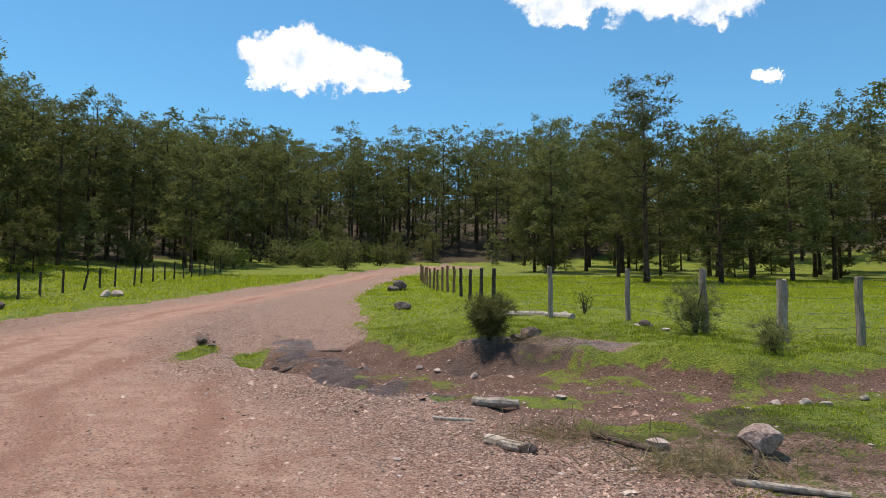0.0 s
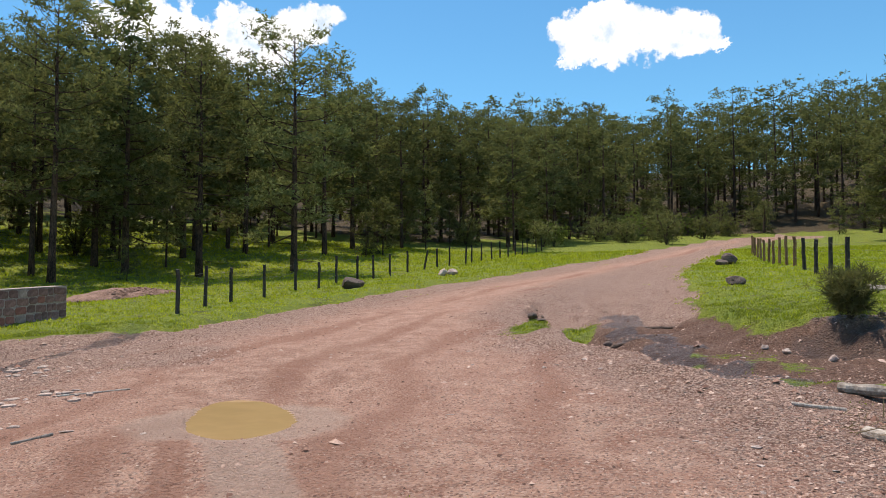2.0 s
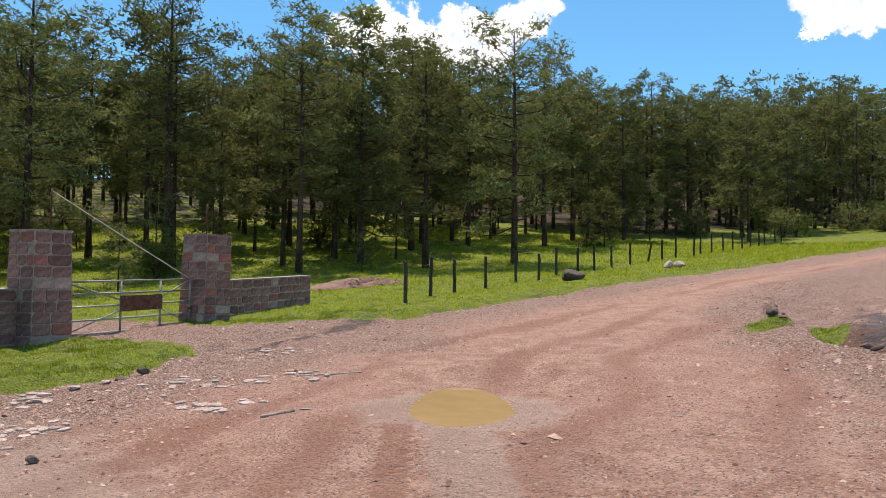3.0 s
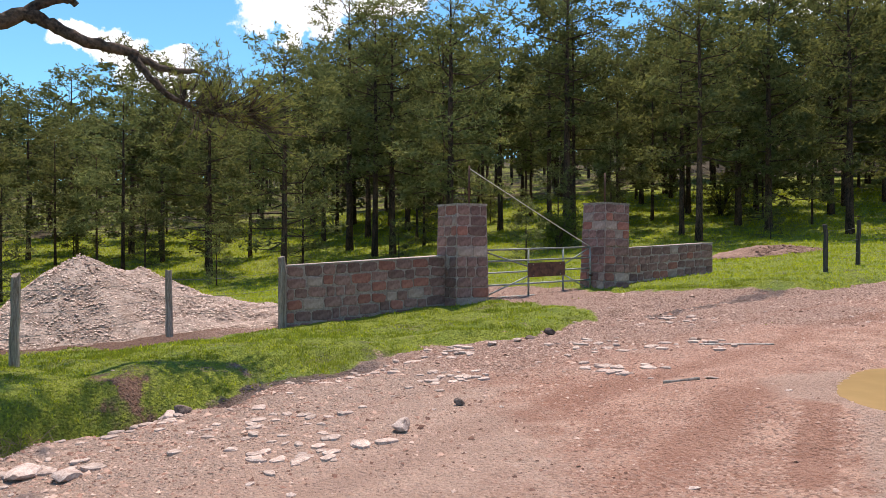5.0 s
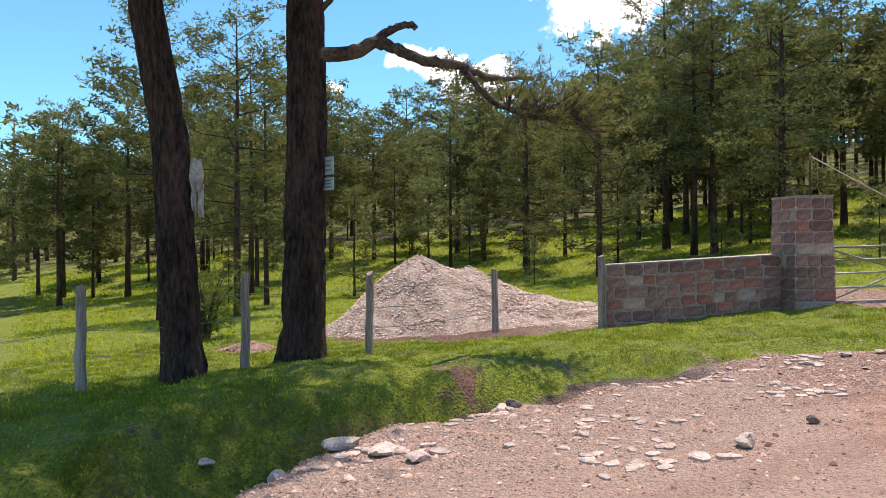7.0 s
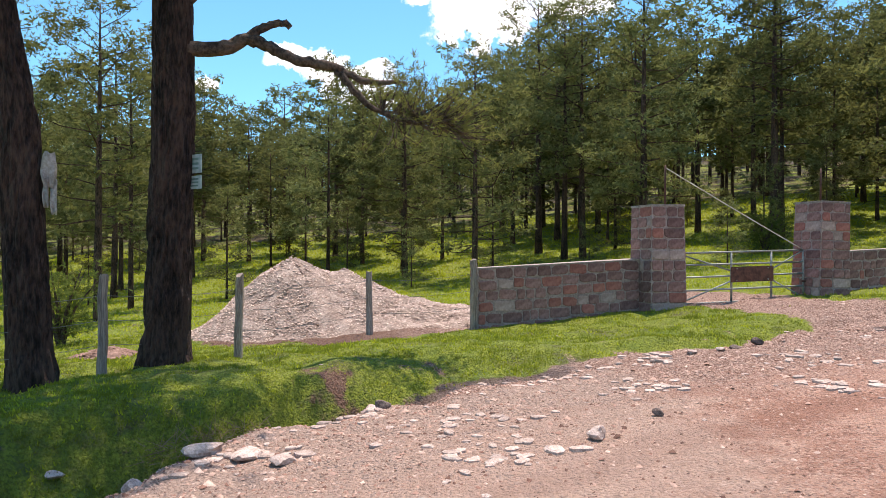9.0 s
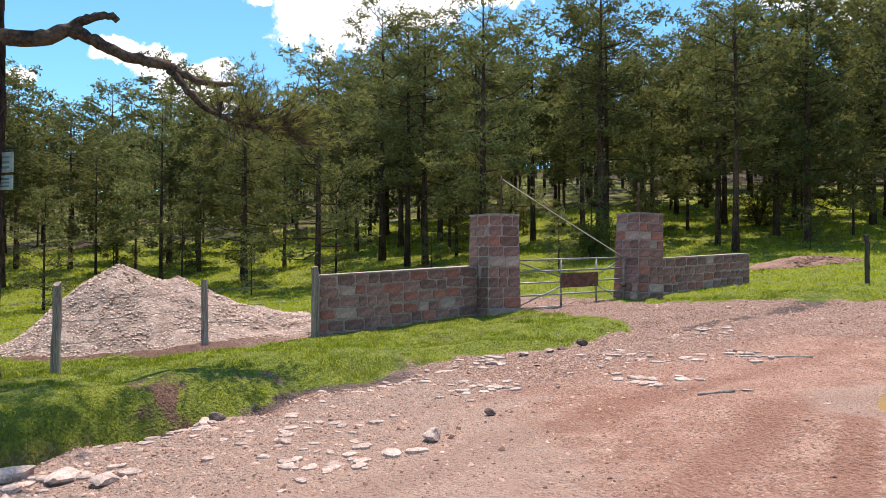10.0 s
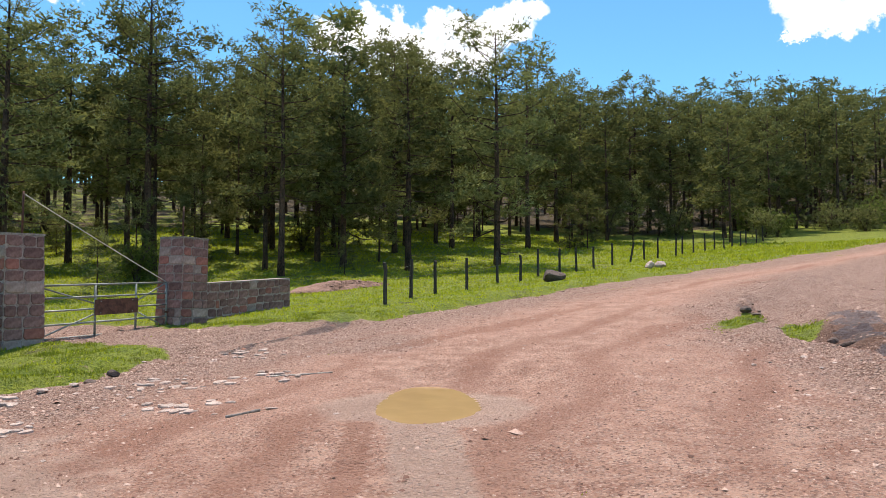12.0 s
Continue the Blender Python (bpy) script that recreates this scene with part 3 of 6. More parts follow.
def litter_cover(x, y):
    """Brown needle litter under the wood; its colour also darkens a patch of near ground to the east."""
    west = 0.55 * step(-x, 38 + 8 * value_noise(x, y, 0.1, 31), 62) * step(y, 70, 55) + step(-x, 24, 32) * step(y, 50, 70)
    north = step(y, 88, 97) * step(x, 40, 10)
    east = step(0.5 * x + 0.8 * y, 78, 95) * step(x, 4, 12)
    # broken dark brown patch on the near ground, mixed into the turf
    brown_patch = 0.47 * step(np.hypot((x - 4.6) / 4.5, (y - 6.8) / 2.6), 1.1, 0.8)
    return np.clip(np.maximum(np.maximum(west, north), np.maximum(east, brown_patch)), 0, 1)


def mud_cover(x, y):
    """Dark damp soil in the washed-out drain and under the cut bank."""
    l, r, g = zones(x, y)
    bank = step(y, 2.6, 0.8) * step(x, -3.5, -5.5) * step(l, 0.15, -0.1) * (0.5 + 0.5 * step(y, 0.5, -0.5))
    return np.maximum(step(r, 0.1, 1.3) * step(g, 0.5, -0.2) * step(y, 18.0, 14.0) * (0.62 + 0.38 * step(y, 7.5, 10.0)), bank)


def tracks(x, y):
    """Darker wheel tracks along the road, and pale dried silt round the puddle."""
    l, r, _ = zones(x, y)
    inside = step(l, 1.0, 2.0) * step(r, 0.0, -0.8)
    t = sum(a * np.exp(-((l - c + 0.5 * (value_noise(x, y, 0.25, 90 + k) - 0.5)) / w) ** 2) for k, (c, w, a) in enumerate(((2.1, 0.22, 0.7), (3.5, 0.3, 1.0), (5.0, 0.3, 0.9), (6.6, 0.4, 0.8), (8.2, 0.35, 0.7))))
    t = t * (0.35 + 0.9 * value_noise(x, y, 0.5, 97))
    a = np.abs(side_of(x, y, [(-3.6, 3.5), (-4.55, 4.55)]))
    t = np.maximum(t, 1.3 * step(a, 0.15, 0.09))
    s = step(np.hypot(x - PUDDLE[0] - 0.2, y - PUDDLE[1] + 0.25), 1.35, 0.75)
    s = np.maximum(s, step(np.abs(side_of(x, y, [(-3.1, 3.8), (-4.2, 4.9)])), 0.4, 0.2)) * (1 - step(a, 0.2, 0.1))
    s = np.maximum(s, 1.0 * step(l, 7.0, 3.5) * step(l, 0.2, 0.9) * step(y, 4.2, 1.8))
    return t * inside, s


def make_ground():
    xs, ys = spaced(-900, -14.5, 8.0, 900, 0.095, 1.10), spaced(-900, -4.8, 20.0, 900, 0.095, 1.10)
    gx, gy = np.meshgrid(xs, ys)
    x, y = gx.ravel(), gy.ravel()
    z = height(x, y)
    nx, ny = len(xs), len(ys)
    i = (np.arange(ny - 1)[:, None] * nx + np.arange(nx - 1)).ravel()
    tris = np.concatenate([np.stack([i, i + 1, i + nx + 1], 1), np.stack([i, i + nx + 1, i + nx], 1)])
    me = soup("ground", np.stack([x, y, z], 1), tris, M_GROUND)
    me.polygons.foreach_set("use_smooth", np.ones(len(me.polygons), bool))
    grass, grit, wet = cover(x, y)
    for name, values in (("grass", grass), ("grit", grit), ("wet", wet), ("litter", litter_cover(x, y)), ("mud", mud_cover(x, y)), ("track", tracks(x, y)[0]), ("silt", tracks(x, y)[1])):
        me.attributes.new(name, "FLOAT", "POINT").data.foreach_set("value", values.astype(np.float32))
    tagged(new("ground", me), "red earth road, pale grit verges and green mountain meadow", "ground", kind="structure")


make_ground()


def pool(name, cx, cy, z, rim, mat, label):
    n = 48
    verts = [(cx, cy, z)] + [(cx + rim(a) * math.cos(a), cy + rim(a) * math.sin(a), z) for a in (2 * math.pi * k / n for k in range(n))]
    faces = [(0, 1 + k, 1 + (k + 1) % n) for k in range(n)]
    tagged(new(name, mesh(name, verts, faces, mat)), label, "puddle", kind="structure")


pool("water_puddle", *PUDDLE, PUDDLE_Z - 0.005, lambda a: float(puddle_rim(a)) * 1.0, M_PUDDLE, "shallow oval puddle of muddy tan water in the road")


# ---- stone walls and gate ----
def stone_piece(rng, w, h, depth):
    """A squared rubble stone: uneven outline, bulging face, chipped rim."""
    n = 8
    ring = []
    for sx, sy in ((1, 1), (-1, 1), (-1, -1), (1, -1)):
        c = rng.uniform(0.08, 0.5)
        e = rng.uniform(0.12, 0.6)
        j1, j2 = rng.uniform(0.93, 1.03), rng.uniform(0.93, 1.03)
        p, q = (sx * 0.5 * w * j1, sy * 0.5 * h * (1 - e)), (sx * 0.5 * w * (1 - c), sy * 0.5 * h * j2)
        ring += [p, q] if sx * sy > 0 else [q, p]
    verts = [(u, 0.0, v) for u, v in ring] + [(u * 0.97, -depth * 0.7, v * 0.97) for u, v in ring] + [(u * 0.90, -depth, v * 0.88) for u, v in ring]
    verts.append((0, -depth * (1.0 + 0.25 * rng.random()), 0))
    faces = []
    for j in range(2):
        for k in range(n):
            a, b = j * n + k, j * n + (k + 1) % n
            faces.append((a, b, b + n, a + n))
    for k in range(n):
        faces.append((2 * n + k, 2 * n + (k + 1) % n, 3 * n))
    return verts, faces


def stone_face(parent, rng, origin, along, out, length, low, high, row=0.19, wide=0.30):
    """Rubble on a wall's face: rows of stones between the lines low(u) and high(u), u along the face."""
    along, out = Vector(along).normalized(), Vector(out).normalized()
    rows = max(2, round((high(length / 2) - low(length / 2)) / row))
    m = Matrix((along, -out, Vector((0, 0, 1)))).transposed().to_4x4()
    for j in range(rows):
        u = 0.0
        while u < length - 0.02:
            w = min(wide * (0.5 + 0.95 * rng.random()), length - u)
            if length - u - w < 0.13:
                w = length - u
            c = u + w / 2
            lo, hi = low(c), high(c)
            h = (hi - lo) / rows
            v = lo + h * (j + 0.5) + rng.uniform(-0.018, 0.018) * (0 < j < rows - 1)
            verts, faces = stone_piece(rng, w - 0.020, h * rng.uniform(0.94, 1.04) - 0.022, 0.008 + 0.012 * rng.random())
            mat = rng.choices((M_STONE_WALL, M_STONE_RED, M_STONE_PALE), (8, 1.4, 0.7))[0]
            me = mesh("stone", verts, faces, mat)
            turn = Matrix.Rotation(radians(rng.uniform(-5, 5)), 4, "Y")
            child("stone", me, parent, Matrix.Translation(Vector(origin) + along * c + Vector((0, 0, v))) @ m @ turn)
            u += w


def prism(corners, lows, highs):
    n = len(corners)
    verts = [(x, y, z) for (x, y), z in zip(corners, lows)] + [(x, y, z) for (x, y), z in zip(corners, highs)]
    faces = [tuple(range(n))[::-1], tuple(range(n, 2 * n))] + [(k, (k + 1) % n, n + (k + 1) % n, n + k) for k in range(n)]
    return verts, faces


def make_wall(name, a, b, za, zb, ha, hb, thick, label, seed, ends):
    rng = random.Random(seed)
    a, b = Vector(a), Vector(b)
    d = (b - a).normalized()
    o = Vector((d.y, -d.x))                       # out to the road
    base = tagged(new(name), label, "stone wall", kind="structure")
    base.matrix_basis = pose(a.x, a.y, za)
    n = (b - a).length
    A, B = Vector((0, 0)), b - a
    t = o * thick
    core = prism([tuple(A), tuple(B), tuple(B - t), tuple(A - t)], [-0.35, zb - za - 0.35] * 1 + [zb - za - 0.35, -0.35], [ha, zb - za + hb, zb - za + hb, ha])
    child("mortar_core", mesh("mortar_core", *core, M_MORTAR), base)
    e = o * 0.012
    cap = prism([tuple(A + e), tuple(B + e), tuple(B - t - e), tuple(A - t - e)], [ha + 0.002, zb - za + hb + 0.002] + [zb - za + hb + 0.002, ha + 0.002],
                [ha + 0.022, zb - za + hb + 0.02, zb - za + hb + 0.026, ha + 0.018])
    child("coping", mesh("coping", *cap, M_COPING), base, None, "pale cement coping")
    low, high = (lambda u: (zb - za) * u / n - 0.10), (lambda u: (zb - za) * u / n + ha + (hb - ha) * u / n)
    stone_face(base, rng, (0, 0, 0), (d.x, d.y, 0), (o.x, o.y, 0), n, low, high)
    stone_face(base, rng, (B.x - t.x, B.y - t.y, 0), (-d.x, -d.y, 0), (-o.x, -o.y, 0), n, lambda u: low(n - u), lambda u: high(n - u), 0.26, 0.5)
    if ends == "a":
        stone_face(base, rng, (-t.x, -t.y, 0), (o.x, o.y, 0), (-d.x, -d.y, 0), thick, lambda u: -0.1, lambda u: ha)
    else:
        stone_face(base, rng, (B.x, B.y, 0), (-o.x, -o.y, 0), (d.x, d.y, 0), thick, lambda u: zb - za - 0.1, lambda u: zb - za + hb)
    return base


def make_pillar(c, d, z, h, w, top, label, seed, lean=0.0):
    rng = random.Random(seed)
    d = Vector(d).normalized()
    o = Vector((d.y, -d.x))
    base = tagged(new("gate_pillar"), label, "gate pillar", "gate pillars", kind="structure")
    base.matrix_basis = pose(c[0], c[1], z) @ Matrix.Rotation(radians(lean), 4, Vector((o.x, o.y, 0)))
    q, p = w / 2, top / 2
    cs = [d * -1 + o, d + o, d - o, d * -1 - o]
    verts = [(*(k * q), -0.35) for k in cs] + [(*(k * p), h) for k in cs]
    faces = [(3, 2, 1, 0), (4, 5, 6, 7)] + [(k, (k + 1) % 4, 4 + (k + 1) % 4, 4 + k) for k in range(4)]
    child("mortar_core", mesh("mortar_core", verts, faces, M_MORTAR), base)
    for f, (al, ou) in enumerate(((d, o), (-o, d), (-d, -o), (o, -d))):
        tilt = (q - p) / h
        rows = 10
        for j in range(rows):
            v0 = h * (j + 0.5) / rows
            half = q + (p - q) * v0 / h
            u = -half
            while u < half - 0.02:
                ww = min(0.30 * (0.7 + 0.6 * rng.random()), half - u)
                if half - u - ww < 0.14:
                    ww = half - u
                ve, fa = stone_piece(rng, ww - 0.018, h / rows - 0.018, 0.008 + 0.012 * rng.random())
                mat = rng.choices((M_STONE_WALL, M_STONE_RED, M_STONE_PALE), (7, 1.6, 1.1))[0]
                m = Matrix(((al.x, al.y, 0), (-ou.x, -ou.y, 0), (0, 0, 1))).transposed().to_4x4()
                pos = al * (u + ww / 2) + ou * half
                child("stone", mesh("stone", ve, fa, mat), base, Matrix.Translation((pos.x, pos.y, v0)) @ m @ Matrix.Rotation(-tilt, 4, "X"))
                u += ww
    cap = prism([tuple(k * (p + 0.012)) for k in cs], [h + 0.002] * 4, [h + 0.03, h + 0.045, h + 0.03, h + 0.04])
    child("coping", mesh("coping", *cap, M_COPING), base, None, "pale cement coping")


wall_way = (PILLAR_2[0] - PILLAR_1[0], PILLAR_2[1] - PILLAR_1[1])
Z_A, Z_P1, Z_P2, Z_B = 0.10, 0.37, 0.63, 0.86
make_pillar(PILLAR_1, wall_way, Z_P1, 2.08, 0.80, 0.72, "tall squared rubble gate pillar with pale joints", 5)
make_pillar(PILLAR_2, wall_way, Z_P2, 1.98, 0.80, 0.74, "slightly leaning rubble gate pillar with pale patches", 6, -2.0)
make_wall("wall_1", WALL_A, (-14.60, 5.03), Z_A, 0.35, 1.14, 1.06, 0.40, "low rubble wall of purple and red stones beside the gate", 7, "a")
make_wall("wall_2", (-15.74, 9.70), WALL_B, 0.65, Z_B, 0.92, 0.88, 0.40, "low rubble wall of grey purple stones", 8, "b")


def bar(name, parent, points, r, mat, sides=8, label=""):
    v, f = tube(points, [r] * len(points), sides)
    return child(name, mesh(name, v, f, mat, True), parent, None, label)


def make_gate():
    a, b = Vector((*PILLAR_1, 0)), Vector((*PILLAR_2, 0))
    d = (b - a).normalized()
    a, b = a + d * 0.45, b - d * 0.44
    n = (b - a).length
    g = thing("farm_gate", a.x, a.y, 0, "closed tubular steel farm gate with a rusty plate", "gate")
    zl, zr = 0.52, 0.60

    def at(u, v):
        return d * (n * u) + Vector((0, 0, zl + (zr - zl) * u + 1.02 * v))
    for v in (0.0, 0.26, 0.76, 1.0):
        bar("rail", g, [at(0, v), at(1, v)], 0.020, M_STEEL)
    for p, q in ((0.0, 0.405), (0.745, 1.0)):
        bar("rail", g, [at(p, 0.52), at(q, 0.52)], 0.019, M_STEEL)
    for u in (0.0, 0.415, 0.735, 1.0):
        bar("upright", g, [at(u, 0), at(u, 1)], 0.024, M_STEEL)
    for p, q in (((0, 1), (0.415, 0.62)), ((0, 0), (0.415, 0.42)), ((0.735, 0.62), (1, 1)), ((0.735, 0.42), (1, 0.02))):
        bar("brace", g, [at(*p), at(*q)], 0.016, M_STEEL)
    o = Vector((d.y, -d.x, 0)) * 0.026
    cs = [at(0.405, 0.39) + o, at(0.745, 0.39) + o, at(0.745, 0.70) + o, at(0.405, 0.70) + o]
    bm = bmesh.new()
    vs = [bm.verts.new(c) for c in cs]
    f = bm.faces.new(vs)
    r = bmesh.ops.extrude_face_region(bm, geom=[f])
    bmesh.ops.translate(bm, vec=o * 0.25, verts=[v for v in r["geom"] if isinstance(v, bmesh.types.BMVert)])
    bmesh.ops.recalc_face_normals(bm, faces=bm.faces)
    bmesh.ops.bevel(bm, geom=bm.edges[:], offset=0.002, segments=1, affect="EDGES")
    part("plate", bm, M_RUST, g, "rust-brown steel plate")
    for u in (0.45, 0.70):
        for v in (0.43, 0.66):
            bar("bolt", g, [at(u, v) + o * 1.1, at(u, v) + o * 1.6], 0.012, M_STEEL, 6)
    bar("latch", g, [at(0.98, 0.36) + o, at(1.09, 0.36) + o * 2], 0.022, M_RUST)
    for v in (0.12, 0.88):
        bar("hinge", g, [at(0, v) + d * -0.10, at(0, v) + d * 0.03], 0.024, M_RUST)


make_gate()


# ---- posts, wires ----
def post_mesh(seed, h, r, mat, rough=0.18):
    rng = random.Random(seed)
    n, sides = 7, 9
    bend = [(rng.uniform(-0.008, 0.008), rng.uniform(-0.008, 0.008)) for _ in range(n)]
    pts = [(bx * k / 3, by * k / 3, -0.35 + (h + 0.35) * k / (n - 1)) for k, (bx, by) in enumerate(bend)]
    v, f = tube(pts, [r * (1.06 - 0.14 * k / (n - 1)) for k in range(n)], sides, rough, rng)
    v[-sides:] = [p + Vector((0, 0, rng.uniform(-0.02, 0.03))) for p in v[-sides:]]
    return mesh("post", v, f, mat)


POSTS = {(k, c): post_mesh(30 + k, 1.15, 0.062, c) for k in range(5) for c in (M_POST, M_POST_RED, M_POST_DARK)}


def fence_post(x, y, h=1.15, r=0.062, lean=0.0, mat=None, label="rough split wooden fence post", group="fence posts", k=0, z=None):
    ob = new("fence_post", POSTS[(k % 5, mat or M_POST)])
    s = r / 0.062
    ob.matrix_basis = pose(x, y, ground_z(x, y) if z is None else z, 0.4 * lean, lean, (k * 67) % 360) @ Matrix.Diagonal((s, s, h / 1.15, 1))
    return tagged(ob, label, "fence post", group)


def wires(line, heights, name="fence_wire", label="thin sagging barbed wire of the fence", r=0.004):
    for h in heights:
        pts = []
        for (ax, ay, az), (bx, by, bz) in zip(line[:-1], line[1:]):
            for s in (0.0, 0.25, 0.5, 0.75):
                pts.append((ax + (bx - ax) * s, ay + (by - ay) * s, az + (bz - az) * s + h - 0.05 * 4 * s * (1 - s)))
        pts.append((*line[-1][:2], line[-1][2] + h))
        v, f = tube(pts, [r] * len(pts), 4)
        tagged(new(name, mesh(name, v, f, M_WIRE)), label, "fence wire", "fence wires")


rng = random.Random(12)
# west fence, along the meadow
west = []
for k in range(25):
    y = 14.6 + 1.95 * k + rng.uniform(-0.35, 0.35)
    if k == 2:
        y += 0.3
    x = float(np.interp(y, (14.6, 18, 31, 46, 62), (-14.35, -15.8, -17.5, -18.0, -18.8))) + rng.uniform(-0.1, 0.1)
    west.append((x, y))
line = []
for k, (x, y) in enumerate(west):
    p = fence_post(x, y, 1.15 * rng.uniform(0.93, 1.06), 0.055, rng.uniform(-3, 3) if k != 11 else 11, M_POST_DARK, "dark thin wooden post of the meadow fence", "posts of the meadow fence", k)
    line.append((x, y, ground_z(x, y)))
wires(line, (0.35, 0.7, 1.0))
# east fence: a row up the road, then round the field
east = [(-1.66 + 3.25 * (k / 14) ** 1.25, 55 - 32 * (k / 14)) for k in range(15)]
line = []
for k, (x, y) in enumerate(east):
    fence_post(x, y, 1.18 * rng.uniform(0.95, 1.06), 0.066, rng.uniform(-3, 3), M_POST_RED if k < 11 else M_POST_DARK, "reddish split fence post beside the road", "posts of the road fence", k)
    line.append((x, y, ground_z(x, y)))
for k, (x, y, h, r) in enumerate(((2.55, 17.4, 1.2, 0.06), (4.15, 16.5, 1.2, 0.06), (5.25, 14.75, 1.32, 0.075), (6.41, 13.88, 1.2, 0.105), (7.53, 13.28, 1.25, 0.075), (9.4, 12.4, 1.2, 0.07), (11.6, 11.6, 1.2, 0.07))):
    fence_post(x, y, h, r, rng.uniform(-1.5, 1.5), None, "grey weathered fence post at the field edge", "posts of the field fence", k)
    line.append((x, y, ground_z(x, y)))
wires(line[-8:], (0.35, 0.62, 0.9, 1.1))
wires(line[:-7], (0.4, 0.8, 1.05))
# south fence by the gravel heap
line = []
for k, (x, y, h, r, lean) in enumerate(((-13.64, 1.66, 1.25, 0.07, 0), (-14.0, -0.22, 1.15, 0.06, -1.5), (-11.0, -1.96, 1.2, 0.06, 0.4), (-9.61, -3.29, 1.25, 0.06, 1.2), (-8.3, -4.7, 1.2, 0.06, 0), (-7.0, -6.2, 1.2, 0.06, 0))):
    fence_post(x, y, h, r, lean, None, "grey squared fence post on the turf bank", "posts by the gravel heap", k)
    line.append((x, y, ground_z(x, y)))
wires(line, (0.4, 0.7, 1.0))


# ---- gravel heap ----
def make_heap():
    cx, cy = -16.5, -1.25
    rng = np.random.RandomState(4)

    def top(x, y):
        d1 = np.hypot((x - cx) / 2.7, (y - cy + 0.75) / 2.35)
        d2 = np.hypot((x - cx + 0.2) / 2.6, (y - cy - 0.35) / 2.4)
        d3 = np.hypot((x - cx - 0.2) / 2.4, (y - cy - 2.0) / 2.5)
        a = 2.06 * np.clip(1 - d1, 0, None) - 0.15 * np.exp(-(d1 / 0.2) ** 2)
        b, c = 1.36 * np.clip(1.08 - d2, 0, None), 0.66 * np.clip(1.1 - d3, 0, None)
        h = np.log(np.exp(5 * a) + np.exp(5 * b) + np.exp(5 * c)) / 5 - np.log(3) / 5
        return h
    xs, ys = np.linspace(cx - 3.6, cx + 3.6, 80), np.linspace(cy - 3.6, cy + 5.4, 100)
    gx, gy = np.meshgrid(xs, ys)
    x, y = gx.ravel(), gy.ravel()
    h = top(x, y)
    z = height(x, y) - 0.09 + h + 0.05 * (value_noise(x, y, 3.0, 21) - 0.5) * np.clip(h * 3, 0, 1) + 0.03 * (value_noise(x, y, 9.0, 22) - 0.5)
    nx, ny = len(xs), len(ys)
    i = (np.arange(ny - 1)[:, None] * nx + np.arange(nx - 1)).ravel()
    tris = np.concatenate([np.stack([i, i + 1, i + nx + 1], 1), np.stack([i, i + nx + 1, i + nx], 1)])
    me = soup("gravel_heap", np.stack([x, y, z], 1), tris, M_PILE)
    me.polygons.foreach_set("use_smooth", np.ones(len(me.polygons), bool))
    heap = thing("gravel_heap", 0, 0, 0, "heap of crushed pale pink gravel behind the fence", "gravel heap")
    child("heap_body", me, heap)
    m = 34000
    px, py = rng.uniform(cx - 3.4, cx + 3.4, m), rng.uniform(cy - 3.4, cy + 5.2, m)
    ph = top(px, py)
    keep = (ph > 0.06) | (rng.rand(m) < 0.10)
    px, py, ph = px[keep], py[keep], ph[keep]
    pz = height(px, py) - 0.09 + ph + 0.01
    chips = child("loose_gravel", chip_soup("loose_gravel", px, py, pz, rng.uniform(0.012, 0.034, len(px)), rng, M_PILE_CHIP), heap)
    tagged(chips, kind="stuff")


def chip_soup(name, x, y, z, r, rng, mat, flat=0.6):
    """Many small broken stones as one mesh: squashed octahedra, each turned its own way."""
    base = np.array([(1, 0, -0.6), (0, 1, -0.4), (-1, 0, -0.5), (0, -1, -0.6), (0.25, -0.15, 0.62)], float)
    faces = np.array([(0, 1, 4), (1, 2, 4), (2, 3, 4), (3, 0, 4)])
    n = len(x)
    v = base[None] * (1 + 0.5 * (rng.rand(n, 5, 1) - 0.5)) * np.stack([rng.uniform(0.7, 1.3, n), rng.uniform(0.7, 1.2, n), rng.uniform(flat * 0.6, flat, n)], 1)[:, None]
    a, b = rng.uniform(0, 6.28, n), rng.uniform(-0.5, 0.5, n)
    ca, sa, cb, sb = np.cos(a)[:, None], np.sin(a)[:, None], np.cos(b)[:, None], np.sin(b)[:, None]
    vx, vy, vz = v[..., 0], v[..., 1], v[..., 2]
    vx, vz = vx * cb - vz * sb, vx * sb + vz * cb
    vx, vy = vx * ca - vy * sa, vx * sa + vy * ca
    p = np.stack([vx, vy, vz], -1) * r[:, None, None] + np.stack([x, y, z], 1)[:, None]
    f = (faces[None] + (np.arange(n) * 5)[:, None, None]).reshape(-1, 3)
    return soup(name, p.reshape(-1, 3), f, mat)


make_heap()


